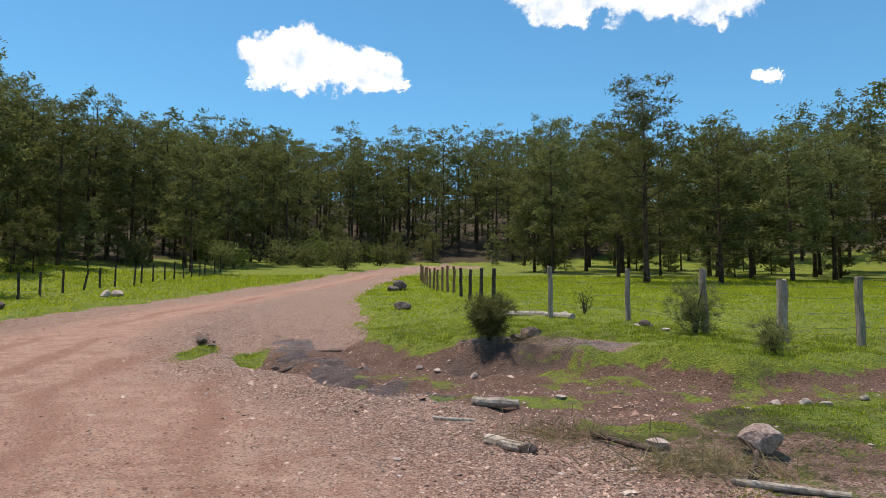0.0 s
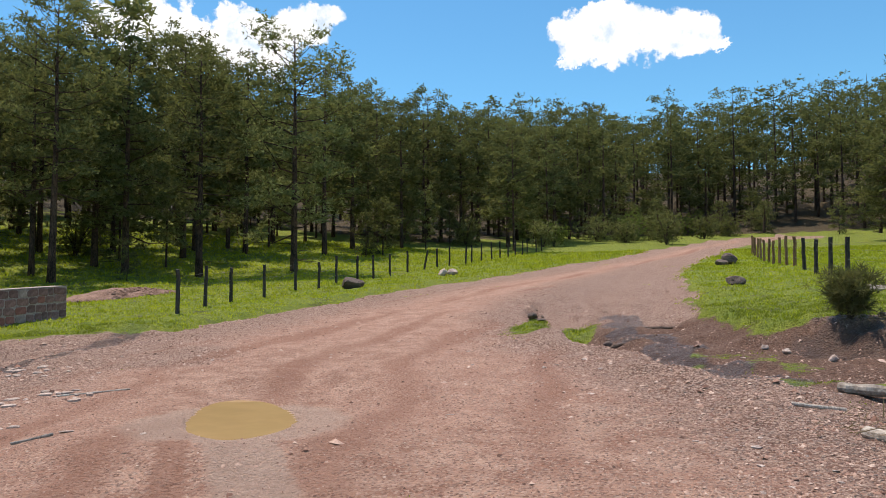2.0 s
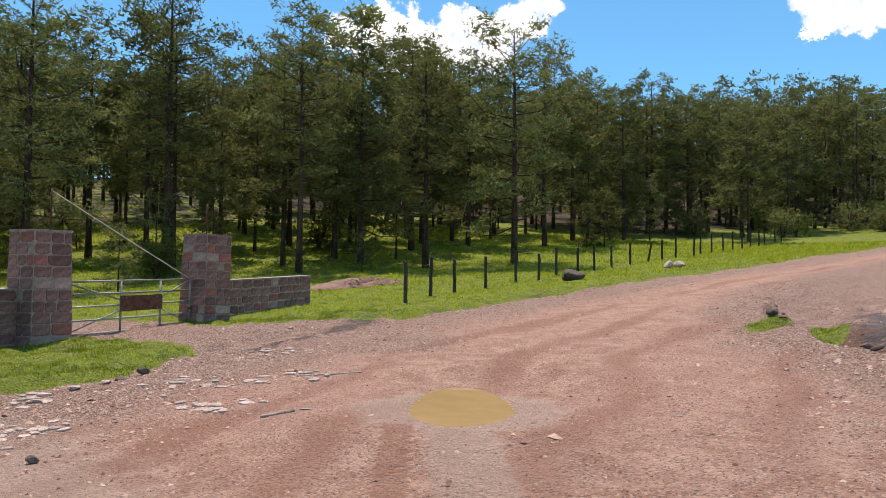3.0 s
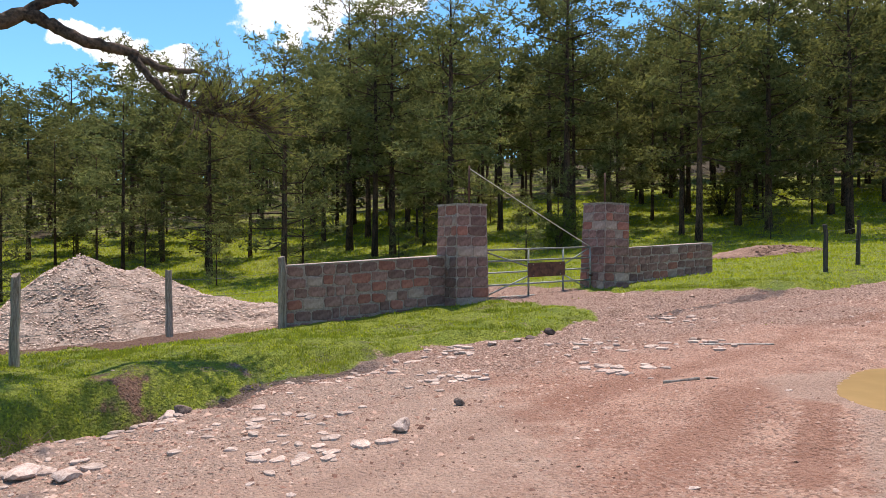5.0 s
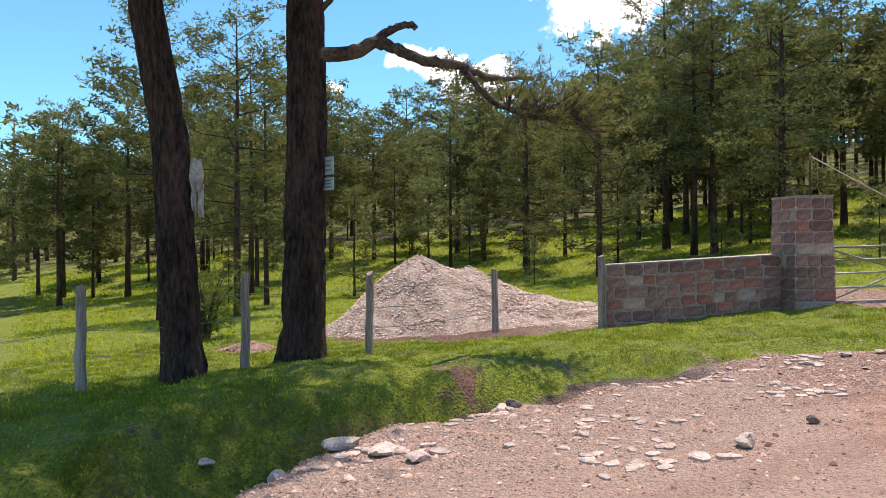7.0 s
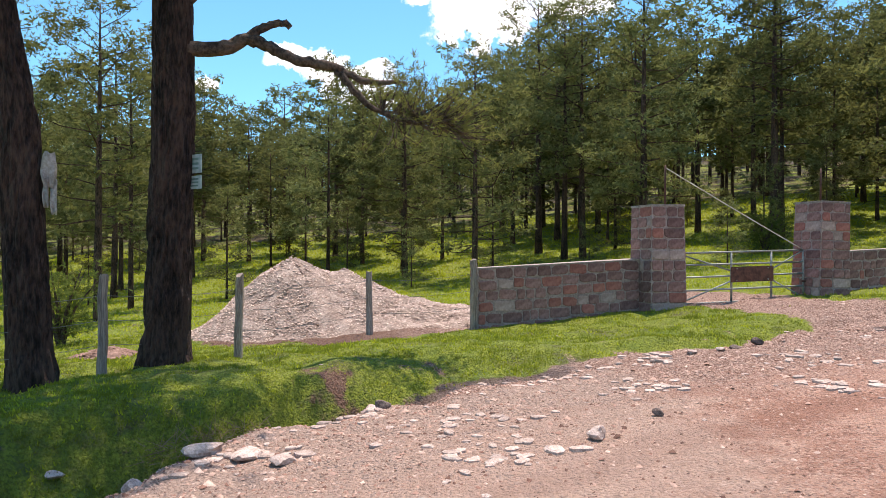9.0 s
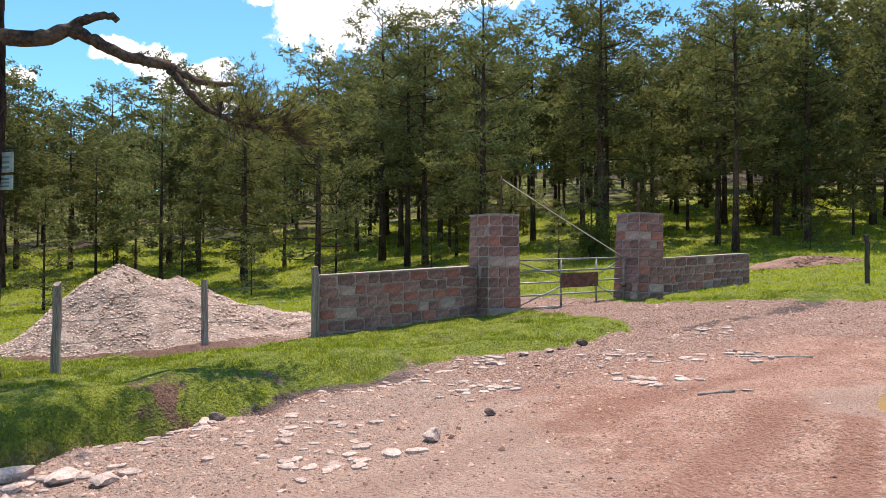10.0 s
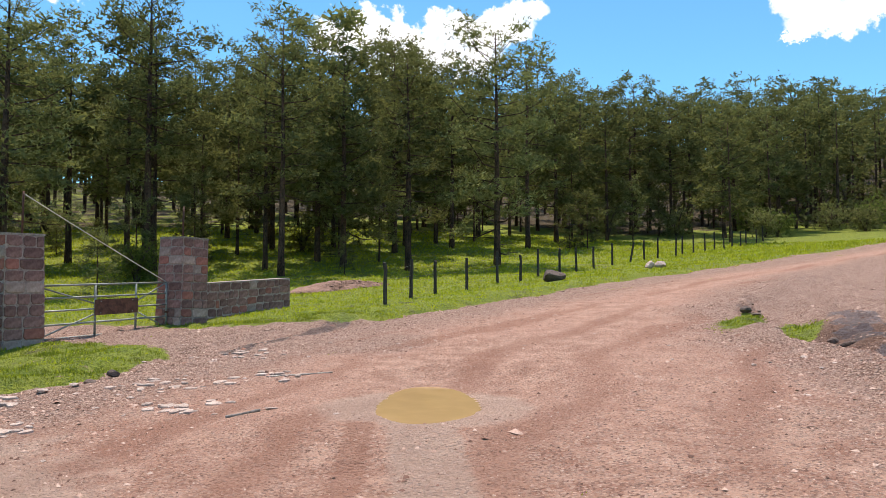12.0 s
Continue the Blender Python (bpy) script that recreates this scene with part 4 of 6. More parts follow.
# ---- pines ----
def tuft_soup(name, centres, ways, size, blades, width, rng, mat, cores=None, shade=None):
    """Bundles of needles: thin three-cornered blades that fan out from each centre round its way."""
    n = len(centres)
    c = np.repeat(centres, blades, 0)
    w = np.repeat(ways, blades, 0)
    s = np.repeat(size, blades) * rng.uniform(0.7, 1.15, n * blades)
    d = rng.normal(size=(n * blades, 3)) * 0.62 + w * 0.8
    d /= np.linalg.norm(d, axis=1)[:, None] + 1e-9
    q = np.cross(d, rng.normal(size=d.shape))
    q /= np.linalg.norm(q, axis=1)[:, None] + 1e-9
    tip = c + d * s[:, None]
    a = c + d * s[:, None] * 0.12
    half = (s * width)[:, None] * q
    v = np.stack([a - half, a + half, tip], 1)
    v, f = v.reshape(-1, 3), np.arange(n * blades * 3).reshape(-1, 3)
    tone = np.repeat(rng.uniform(0.1, 0.9, n) if shade is None else np.clip(shade + rng.normal(0, 0.13, n), 0, 1), blades * 3)
    if cores is not None:           # twiggy heart of each pad: short broad blades, inner shade painted in by tone
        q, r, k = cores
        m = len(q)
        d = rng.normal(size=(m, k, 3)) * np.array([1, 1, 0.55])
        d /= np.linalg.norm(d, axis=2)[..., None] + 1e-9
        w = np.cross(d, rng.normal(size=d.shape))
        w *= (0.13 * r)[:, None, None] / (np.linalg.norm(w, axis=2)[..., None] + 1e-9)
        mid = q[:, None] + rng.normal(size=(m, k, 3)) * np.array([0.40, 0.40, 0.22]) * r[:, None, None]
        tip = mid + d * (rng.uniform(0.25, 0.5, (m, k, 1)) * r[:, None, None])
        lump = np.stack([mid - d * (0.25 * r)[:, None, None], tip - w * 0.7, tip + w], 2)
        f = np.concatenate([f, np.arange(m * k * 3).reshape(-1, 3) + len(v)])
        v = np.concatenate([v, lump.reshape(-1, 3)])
        # hearts keep to the dark end of the tone, standing in for crown shade
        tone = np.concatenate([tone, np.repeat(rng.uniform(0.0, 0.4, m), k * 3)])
    return soup(name, v, f, mat, tone)


def pine_parts(seed, tall, bare, spread, limbs, tufts, blades, width, girth=0.012, size=0.30, lean=0.012, flat=False):
    """Meshes of a pine: trunk, branches, crown. bare: how much of the trunk has no living branches.
    The needles sit in rounded pads at the ends of limbs and side twigs, with gaps between the pads."""
    rng = np.random.RandomState(seed)
    prng = random.Random(seed)
    n = 12
    wander = np.cumsum(rng.normal(0, lean, (n, 2)), 0) * tall / n
    wander -= wander[0]
    r0 = tall * girth
    pts = [(wander[k][0], wander[k][1], tall * k / (n - 1) - (0.3 if k == 0 else 0)) for k in range(n)]
    rad = [r0 * (1.3 if k == 0 else 1.0) * (1 - 0.92 * (k / (n - 1)) ** 1.2) + 0.012 for k in range(n)]
    pieces, twigs, pads = [], [], []

    def on_trunk(f):
        i = min(int(f * (n - 1)), n - 2)
        u = f * (n - 1) - i
        return np.array(pts[i]) * (1 - u) + np.array(pts[i + 1]) * u
    for k in range(limbs):
        f = bare + (0.985 - bare) * ((k + rng.rand()) / limbs) ** 0.95
        base = on_trunk(f)
        g = (f - bare) / (1 - bare)
        if flat:
            prof = 0.45 + 0.55 * math.sin(math.pi * min(1.0, 0.15 + 0.55 * g)) if g < 0.75 else 1.0 - 1.4 * (g - 0.75)
        else:
            prof = math.sqrt(max(0.08, 1 - ((g - 0.30) / 0.735) ** 2))
        length = spread * prof * rng.uniform(0.58, 1.16)
        a = k * 2.399 + rng.uniform(-0.6, 0.6)
        rise = -0.16 + 0.58 * g + 0.4 * g ** 4 + rng.uniform(-0.15, 0.2)
        d = np.array([math.cos(a), math.sin(a), rise])
        e = base + d * length * 0.5 + rng.normal(0, 0.05, 3) * length
        t = base + d * length + np.array([0, 0, 0.10 * length])
        r = max(0.014, 0.13 * r0 + 0.011 * length) * (1.1 - 0.5 * g)
        pieces.append(tube([base, e, t], [r, r * 0.6, 0.008], 4, caps=False))
        out = (t - base) / (np.linalg.norm(t - base) + 1e-9)
        for j in range(max(2, int(round(length * 1.7)))):
            s = 1.0 if j == 0 else rng.uniform(0.38, 0.95)
            p = base * (1 - s) ** 2 + 2 * e * s * (1 - s) + t * s * s
            side = np.cross(out, (0, 0, 1)) * rng.uniform(-1, 1) * 0.42 * length * (1.15 - 0.6 * s)
            q = p + side + np.array([0, 0, rng.uniform(0.0, 0.16) * length]) + out * 0.1 * length * rng.rand()
            if j:
                twigs.append(tube([p, (p + q) / 2 + np.array([0, 0, 0.03]), q], [0.012, 0.009, 0.005], 3, caps=False))
            pads.append((q, (0.36 + 0.15 * min(length, 2.6)) * rng.uniform(0.65, 1.3), q - p + out * 0.2))
    for j in range(4):
        q = on_trunk(1.0) + np.array([rng.normal(0, 0.22), rng.normal(0, 0.22), -0.12 - 0.28 * j + 0.2 * rng.rand()])
        pads.append((q, 0.55, np.array([0, 0, 1.0])))
    for k in range(max(3, limbs // 5)):
        base = on_trunk(bare * rng.uniform(0.35, 1.0))
        a, length = rng.uniform(0, 6.28), rng.uniform(0.25, 0.55) * spread
        d = np.array([math.cos(a), math.sin(a), rng.uniform(-0.25, 0.15)])
        pieces.append(tube([base, base + d * length * 0.6, base + d * length + np.array([0, 0, rng.uniform(-0.25, 0.1)])], [0.022, 0.014, 0.004], 3, caps=False))
    trunk = mesh("trunk", *tube(pts, rad, 9, 0.10, prng), M_BARK, True)
    branches = mesh("branchwork", *join(*pieces, *twigs), M_BARK)
    few = mesh("branchwork", *join(*pieces), M_BARK)
    total = sum(r ** 2 for _, r, _ in pads)
    cs, ws, sh = [], [], []
    for q, r, way in pads:
        m = max(3, int(round(tufts * r * r / total)))
        c = rng.normal(size=(m, 3))
        c = c / (np.linalg.norm(c, axis=1)[:, None] + 1e-9) * rng.uniform(0.45, 1.0, (m, 1)) ** 0.6
        c[:, 2] = np.where(c[:, 2] < 0, c[:, 2] * 0.45, c[:, 2] * 0.8) + 0.06
        sh.append(np.full(m, rng.uniform(0.05, 1.0)))
        w = c + way / (np.linalg.norm(way) + 1e-9) * 0.35 + np.array([0, 0, 0.3])
        cs.append(q + c * r)
        ws.append(w / (np.linalg.norm(w, axis=1)[:, None] + 1e-9))
    cs, ws, sh = np.concatenate(cs), np.concatenate(ws), np.concatenate(sh)
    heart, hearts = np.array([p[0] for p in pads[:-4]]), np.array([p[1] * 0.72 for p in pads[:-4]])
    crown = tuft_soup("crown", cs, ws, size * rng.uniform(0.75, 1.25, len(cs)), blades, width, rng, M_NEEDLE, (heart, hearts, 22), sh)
    return trunk, branches, crown, (cs, ws, heart, hearts, sh), few


def pine(name, parts, label, category="pine tree", group="", at=None):
    ob = thing(name, 0, 0, 0, label, category, group)
    for nm, me in zip(("trunk", "branchwork", "crown"), parts):
        o = child(nm, me, ob)
        if nm != "trunk":
            o["kind"] = "stuff"
    if at is not None:
        ob.matrix_basis = at
    return ob


PINES = [  # seed, tall, bare, spread, limbs, tufts, blades, width, girth, needle length
    pine_parts(101, 13.0, 0.22, 3.1, 38, 2200, 5, 0.115, 0.0150, 0.19),
    pine_parts(102, 14.0, 0.31, 2.8, 34, 1900, 5, 0.115, 0.0125, 0.19),
    pine_parts(103, 12.5, 0.16, 3.2, 40, 2200, 5, 0.115, 0.0140, 0.19),
    pine_parts(104, 14.5, 0.40, 2.8, 30, 1700, 5, 0.115, 0.0130, 0.19),
    pine_parts(105, 11.5, 0.26, 2.9, 34, 1900, 5, 0.115, 0.0120, 0.19, flat=True),
    pine_parts(106, 13.5, 0.30, 2.4, 34, 1700, 5, 0.115, 0.0105, 0.19),
    pine_parts(107, 9.0, 0.22, 2.0, 28, 1100, 5, 0.115, 0.0100, 0.18),
    pine_parts(108, 6.0, 0.06, 1.6, 24, 800, 5, 0.115, 0.0110, 0.17),
    pine_parts(109, 15.0, 0.22, 3.5, 46, 3800, 5, 0.115, 0.0150, 0.20),
]


def far_crown(seed, spots):
    """The same crown in fewer, wider blades, for pines deep in the wood."""
    r = np.random.RandomState(seed)
    pick = r.choice(len(spots[0]), int(len(spots[0]) * 0.42), replace=False)
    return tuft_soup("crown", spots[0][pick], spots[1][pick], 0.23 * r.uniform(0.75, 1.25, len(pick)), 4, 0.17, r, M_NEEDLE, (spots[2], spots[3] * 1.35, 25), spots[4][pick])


PINE_TALL = (13.0, 14.0, 12.5, 14.5, 11.5, 13.5, 9.0, 6.0, 15.0)
PINE_LABEL = ("full-crowned dark green pine with a straight trunk", "tall pine with a bare lower trunk", "broad bushy pine with low branches", "tall slender pine with a high crown",
              "pine with a flat rounded top", "narrow dark pine in the stand", "slim half-grown pine in the stand", "young bushy pine in the grass",
              "tall broad full-crowned pine standing in the meadow")
made = {}
FAR_PINES = [(p[0], p[4], far_crown(900 + k, p[3])) for k, p in enumerate(PINES)]


def plant(kind, x, y, tall, turn, group="pines of the wood"):
    s = tall / PINE_TALL[kind]
    m = pose(x, y, ground_z(x, y) - 0.03, 0, 0, turn) @ Matrix.Scale(s, 4)
    far = math.hypot(x, y) > (40 if kind < 8 else 90)
    kind = (kind, far)
    if kind not in made:
        kind, far = kind
        made[(kind, far)] = pine("pine_tree", FAR_PINES[kind] if far else PINES[kind][:3], PINE_LABEL[kind], "pine tree", group)
        made[(kind, far)].matrix_basis = m
        return made[(kind, far)]
    ob = copy_thing(made[kind], Matrix.Identity(4))
    ob.matrix_basis = m
    ob["group"] = group
    return ob


rng = random.Random(77)
placed, deep = [], []           # deep: pines too far inside the wood to stand as things
# pines that stand out, by place and height
KNOWN = [(-30.5, 10.5, 13.0, 0), (-33.1, 17.5, 15.5, 3), (-28.4, 21.7, 13.2, 1), (-31.3, 22.9, 12.5, 5), (-29.4, 26.5, 13.0, 2), (-25.5, 27.4, 12.0, 0), (-23.1, 31.7, 13.7, 2),
         (-28.0, 41.9, 14.0, 1), (-31.3, 37.8, 13.5, 3), (-28.0, 53.1, 13.0, 5), (-29.6, 48.1, 12.5, 0), (-34.7, 9.0, 12.0, 1), (-34.1, 18.4, 13.0, 5), (-32.0, 26.9, 14.0, 4),
         (-37.3, -13.3, 9.0, 1), (-34.9, -3.0, 8.0, 6), (-33.7, 0.6, 8.5, 2), (-30.2, 3.4, 9.0, 2), (-41.3, -1.7, 9.5, 5), (-35.1, 8.2, 11.5, 1), (-38.3, -17.5, 9.0, 3),
         (-32.6, 57.0, 14.0, 0), (-30.3, 62.0, 13.0, 2), (-33.5, 82.0, 13.0, 4), (14.0, 50.3, 14.6, 8), (19.2, 50.5, 11.8, 2), (25.3, 53.0, 12.0, 2), (19.3, 76.0, 13.0, 1), (14.5, 74.0, 12.5, 0),
         (9.0, 72.0, 11.0, 2), (30.0, 56.0, 12.0, 0), (22.5, 60.0, 12.5, 1), (35.0, 50.0, 12.5, 3), (28.0, 66.0, 13.0, 0), (-22.8, -8.6, 9.5, 1), (-24.5, -12.0, 10.5, 3), (-28.0, -9.5, 9.0, 6),
         (26.7, 38.6, 15.0, 3), (24.0, 57.0, 12.0, 2), (31.0, 61.0, 12.5, 0), (36.0, 58.0, 12.0, 2), (41.0, 62.0, 12.5, 0), (34.0, 66.0, 13.0, 1), (44.0, 55.0, 12.0, 2), (38.0, 70.0, 13.0, 0), (39.0, 52.0, 11.0, 2)]
for x, y, tall, kind in KNOWN:
    plant(kind, x, y, tall * (0.91 if y > 9 else 1.0), rng.uniform(0, 360))
    placed.append((x, y))


def free(x, y, gap):
    return all((x - a) ** 2 + (y - b) ** 2 > gap * gap for a, b in placed)


def wood(count, box, inside, gap, tries=6000, kinds=(0, 1, 2, 3, 4, 5, 5, 6, 6, 3), tall=(0.8, 1.12)):
    n = 0
    for _ in range(tries):
        x, y = rng.uniform(box[0], box[1]), rng.uniform(box[2], box[3])
        if n < count and inside(x, y) and free(x, y, gap):
            kind = rng.choice(kinds)
            h = PINE_TALL[kind] * rng.uniform(*tall) * float(np.interp(y, (-20, 0, 10, 25, 60, 90), (0.76, 0.79, 0.84, 0.90, 0.98, 1.08)))
            if math.hypot(x, y) > 84:
                deep.append((x, y, kind, h / PINE_TALL[kind]))
            else:
                plant(kind, x, y, h, rng.uniform(0, 360))
            placed.append((x, y))
            n += 1


wood(142, (-62, -26, -30, 75), lambda x, y: x < float(np.interp(y, (-30, -10, 0, 10, 25, 50, 75), (-24, -30, -36, -36, -31, -27, -29))), 2.6)
wood(62, (-32, 24, 80, 114), lambda x, y: y > np.interp(x, (-32, -18, -8, 0, 8, 24), (80, 84, 92, 100, 93, 90)), 2.7)
wood(8, (-70, -30, -45, 30), lambda x, y: True, 3.0, kinds=(6, 7, 6))
wood(36, (10, 62, 52, 100), lambda x, y: y > 58 - 0.25 * (x - 20), 3.4)
wood(10, (-34, -19, 60, 98), lambda x, y: x < -14 - 0.1 * y, 3.0, kinds=(0, 1, 3, 5, 6))


def far_wood():
    """The woods beyond, on the slopes: too many and too far to count."""
    r = np.random.RandomState(9)
    cs, ws, size, pieces = [], [], [], []
    spots, lumps, lump_r = [], [], []
    for _ in range(14000):
        a, d = r.uniform(-50, 140), 60 + 110 * r.uniform(0, 1) ** 1.3
        x, y = -math.sin(math.radians(a)) * d, math.cos(math.radians(a)) * d
        if -64 < x < -26 and -32 < y < 76 or (x > -27 and x < 16 and y < 104 and y > -4) or (x >= 16 and y < 92 and x < 62 and y > -12):
            continue
        if all((x - p) ** 2 + (y - q) ** 2 > 3.3 ** 2 for p, q in spots):
            spots.append((x, y))
        if len(spots) >= 950:
            break
    zs = height(np.array([s[0] for s in spots]), np.array([s[1] for s in spots]))
    lots = [(x, y, (0, 1, 2, 4, 5, 6, 2, 0)[r.randint(0, 8)], 0.0) for x, y in spots] + deep
    zs = np.concatenate([zs, height(np.array([s[0] for s in deep]), np.array([s[1] for s in deep]))])
    for (x, y, k, grown), z in zip(lots, zs):
        c, w, hq, hr, _ = PINES[k][3]
        near = grown > 0
        n = min(len(c), 260 if near else 60)
        pick = r.choice(len(c), n, replace=False)
        s, a = r.uniform(0.68, 1.14) * float(np.interp(y, (-20, 0, 20), (0.88, 0.88, 1.0))), r.uniform(0, 6.28)
        s = grown or s
        ca, sa = math.cos(a), math.sin(a)
        m = np.array([(ca, -sa, 0), (sa, ca, 0), (0, 0, 1)])
        cs.append(c[pick] @ m.T * s + np.array([x, y, z]))
        ws.append(w[pick] @ m.T)
        some = r.choice(len(hq), min(len(hq), 60 if near else 24), replace=False)
        lumps.append(hq[some] @ m.T * s + np.array([x, y, z]))
        lump_r.append(hr[some] * s * (1.6 if near else 2.1))
        size.append(np.full(n, 0.26 if near else 0.36) * s)
        tall = PINE_TALL[k] * s
        pieces.append(tube([(x, y, z - 0.3), (x + 0.1, y, z + tall * 0.5), (x + 0.1, y + 0.1, z + tall)], [0.19, 0.13, 0.02], 5, caps=False))
    ob = thing("far_pine_wood", 0, 0, 0, "dense dark pine wood covering the far slopes", "pine wood", kind="stuff")
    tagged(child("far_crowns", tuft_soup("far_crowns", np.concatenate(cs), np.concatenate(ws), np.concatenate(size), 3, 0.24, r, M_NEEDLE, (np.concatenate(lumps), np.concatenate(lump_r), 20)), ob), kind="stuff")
    tagged(child("far_trunks", mesh("far_trunks", *join(*pieces), M_BARK, True), ob), kind="stuff")


wood(34, (-50, -25, -20, 72), lambda x, y: x < float(np.interp(y, (-30, -10, 0, 10, 25, 50, 75), (-24, -28, -31, -31, -28, -24.5, -25))), 1.9, kinds=(7, 7, 6), tall=(0.35, 0.8))
wood(46, (-30, 34, 60, 108), lambda x, y: y > np.interp(x, (-30, -18, -8, 0, 8, 14, 34), (66, 80, 90, 90, 88, 62, 54)), 1.8, kinds=(7, 7, 6), tall=(0.4, 0.9))
far_wood()
# young growth at the wood's edge
for x, y, tall in ((-29.0, 0.8, 2.2), (-31.5, 16.2, 3.6), (-27.0, 12.5, 2.4), (-26.5, 24.0, 1.8), (-24.5, 84.0, 4.2), (-23.0, 73.0, 3.4), (-27.0, 66.0, 3.0), (-11.5, 80.0, 4.4), (-16.0, 92.0, 4.0), (-20.0, 89.0, 3.6),
                   (-8.0, 100.0, 4.0), (-4.0, 104.0, 3.4), (-13.5, 88.0, 3.2), (-30.0, 80.0, 4.6), (12.0, 78.0, 4.0), (21.0, 58.0, 3.2), (6.0, 88.0, 3.6), (31.0, 47.0, 3.4), (-33.0, 4.5, 4.5), (-30.0, -6.5, 4.2), (-36.0, 12.0, 5.0), (-26.0, 44.0, 3.0)):
    plant(7, x, y, tall, rng.uniform(0, 360), "young pines at the wood's edge")


# ---- the two old pines by the ditch ----
def old_trunk(seed, points, radii, sides=64, per=0.05):
    """A thick trunk with deep upright bark plates."""
    pts = [Vector(p) for p in points]
    path, rad = [], []
    for i in range(len(pts) - 1):
        n = max(2, int((pts[i + 1] - pts[i]).length / per))
        for k in range(n):
            u = k / n
            path.append(pts[i].lerp(pts[i + 1], u))
            rad.append(radii[i] * (1 - u) + radii[i + 1] * u)
    path.append(pts[-1])
    rad.append(radii[-1])
    verts = []
    for i, (p, r) in enumerate(zip(path, rad)):
        for k in range(sides):
            a = 2 * math.pi * k / sides
            q = Vector((math.cos(a) * 4.6, math.sin(a) * 4.6, p.z * 1.9 + seed * 7))
            d = noise.voronoi(q, distance_metric="DISTANCE")[0]
            ridge = min(1.0, (d[1] - d[0]) * 3.0)
            flare = 1 + 0.10 * max(0, 1 - p.z / 0.5) * math.sin(a * 5 + seed)
            rr = r * flare * (0.86 + 0.15 * ridge + 0.03 * noise.noise(q * 2.3))
            verts.append((p.x + math.cos(a) * rr, p.y + math.sin(a) * rr, p.z))
    faces = []
    for i in range(len(path) - 1):
        for k in range(sides):
            a, b = i * sides + k, i * sides + (k + 1) % sides
            faces.append((a, b, b + sides, a + sides))
    faces.append(tuple(range(len(verts) - sides, len(verts))))
    return mesh("trunk", verts, faces, M_BARK_OLD)


def bent(points, r0, r1, seed, sides=9, mat=None):
    """A knotted limb along points, thinning from r0 to r1."""
    g = random.Random(seed)
    pts = [Vector(p) for p in points]
    path = []
    for i in range(len(pts) - 1):
        for k in range(4):
            path.append(pts[i].lerp(pts[i + 1], k / 4) + Vector((g.gauss(0, 0.006), g.gauss(0, 0.006), g.gauss(0, 0.008))))
    path.append(pts[-1])
    n = len(path)
    return tube(path, [(r0 + (r1 - r0) * (k / (n - 1)) ** 0.8) * g.uniform(0.9, 1.12) for k in range(n)], sides, 0.14, g)


# Unseen crown above the view; at moves it off the trunk to steer its shade.
def overhead_crown(parent, seed, top, low, spread, limbs, tufts, at=(0, 0)):
    r = np.random.RandomState(seed)
    pieces, cs, ws = [], [], []
    for k in range(limbs):
        f = (k + r.rand()) / limbs
        base = np.array([at[0], at[1], low + (top - low) * f])
        length = spread * math.sqrt(max(0.06, 1 - f ** 2)) * r.uniform(0.6, 1.15)
        a = k * 2.399 + r.uniform(-0.4, 0.4)
        d = np.array([math.cos(a), math.sin(a), 0.05 + 0.6 * f + r.uniform(-0.1, 0.15)])
        e, t = base + d * length * 0.5, base + d * length
        pieces.append(tube([base, e, t], [0.06 * (1.1 - f), 0.035, 0.01], 5, caps=False))
        for j in range(max(2, int(length * 2.2))):
            s = r.uniform(0.3, 1.0)
            q = base + d * length * s + np.cross(d, (0, 0, 1)) * r.uniform(-0.4, 0.4) * length * (1.1 - 0.5 * s)
            m = max(3, tufts // (limbs * 4))
            c = r.normal(size=(m, 3)) * np.array([0.34, 0.34, 0.2])
            cs.append(q + c)
            w = c + d * 0.4 + np.array([0, 0, 0.3])
            ws.append(w / (np.linalg.norm(w, axis=1)[:, None] + 1e-9))
    tagged(child("branchwork", mesh("branchwork", *join(*pieces), M_BARK), parent), kind="stuff")
    cs, ws = np.concatenate(cs), np.concatenate(ws)
    tagged(child("crown", tuft_soup("crown", cs, ws, 0.3 * r.uniform(0.8, 1.2, len(cs)), 9, 0.06, r, M_NEEDLE), parent), kind="stuff")


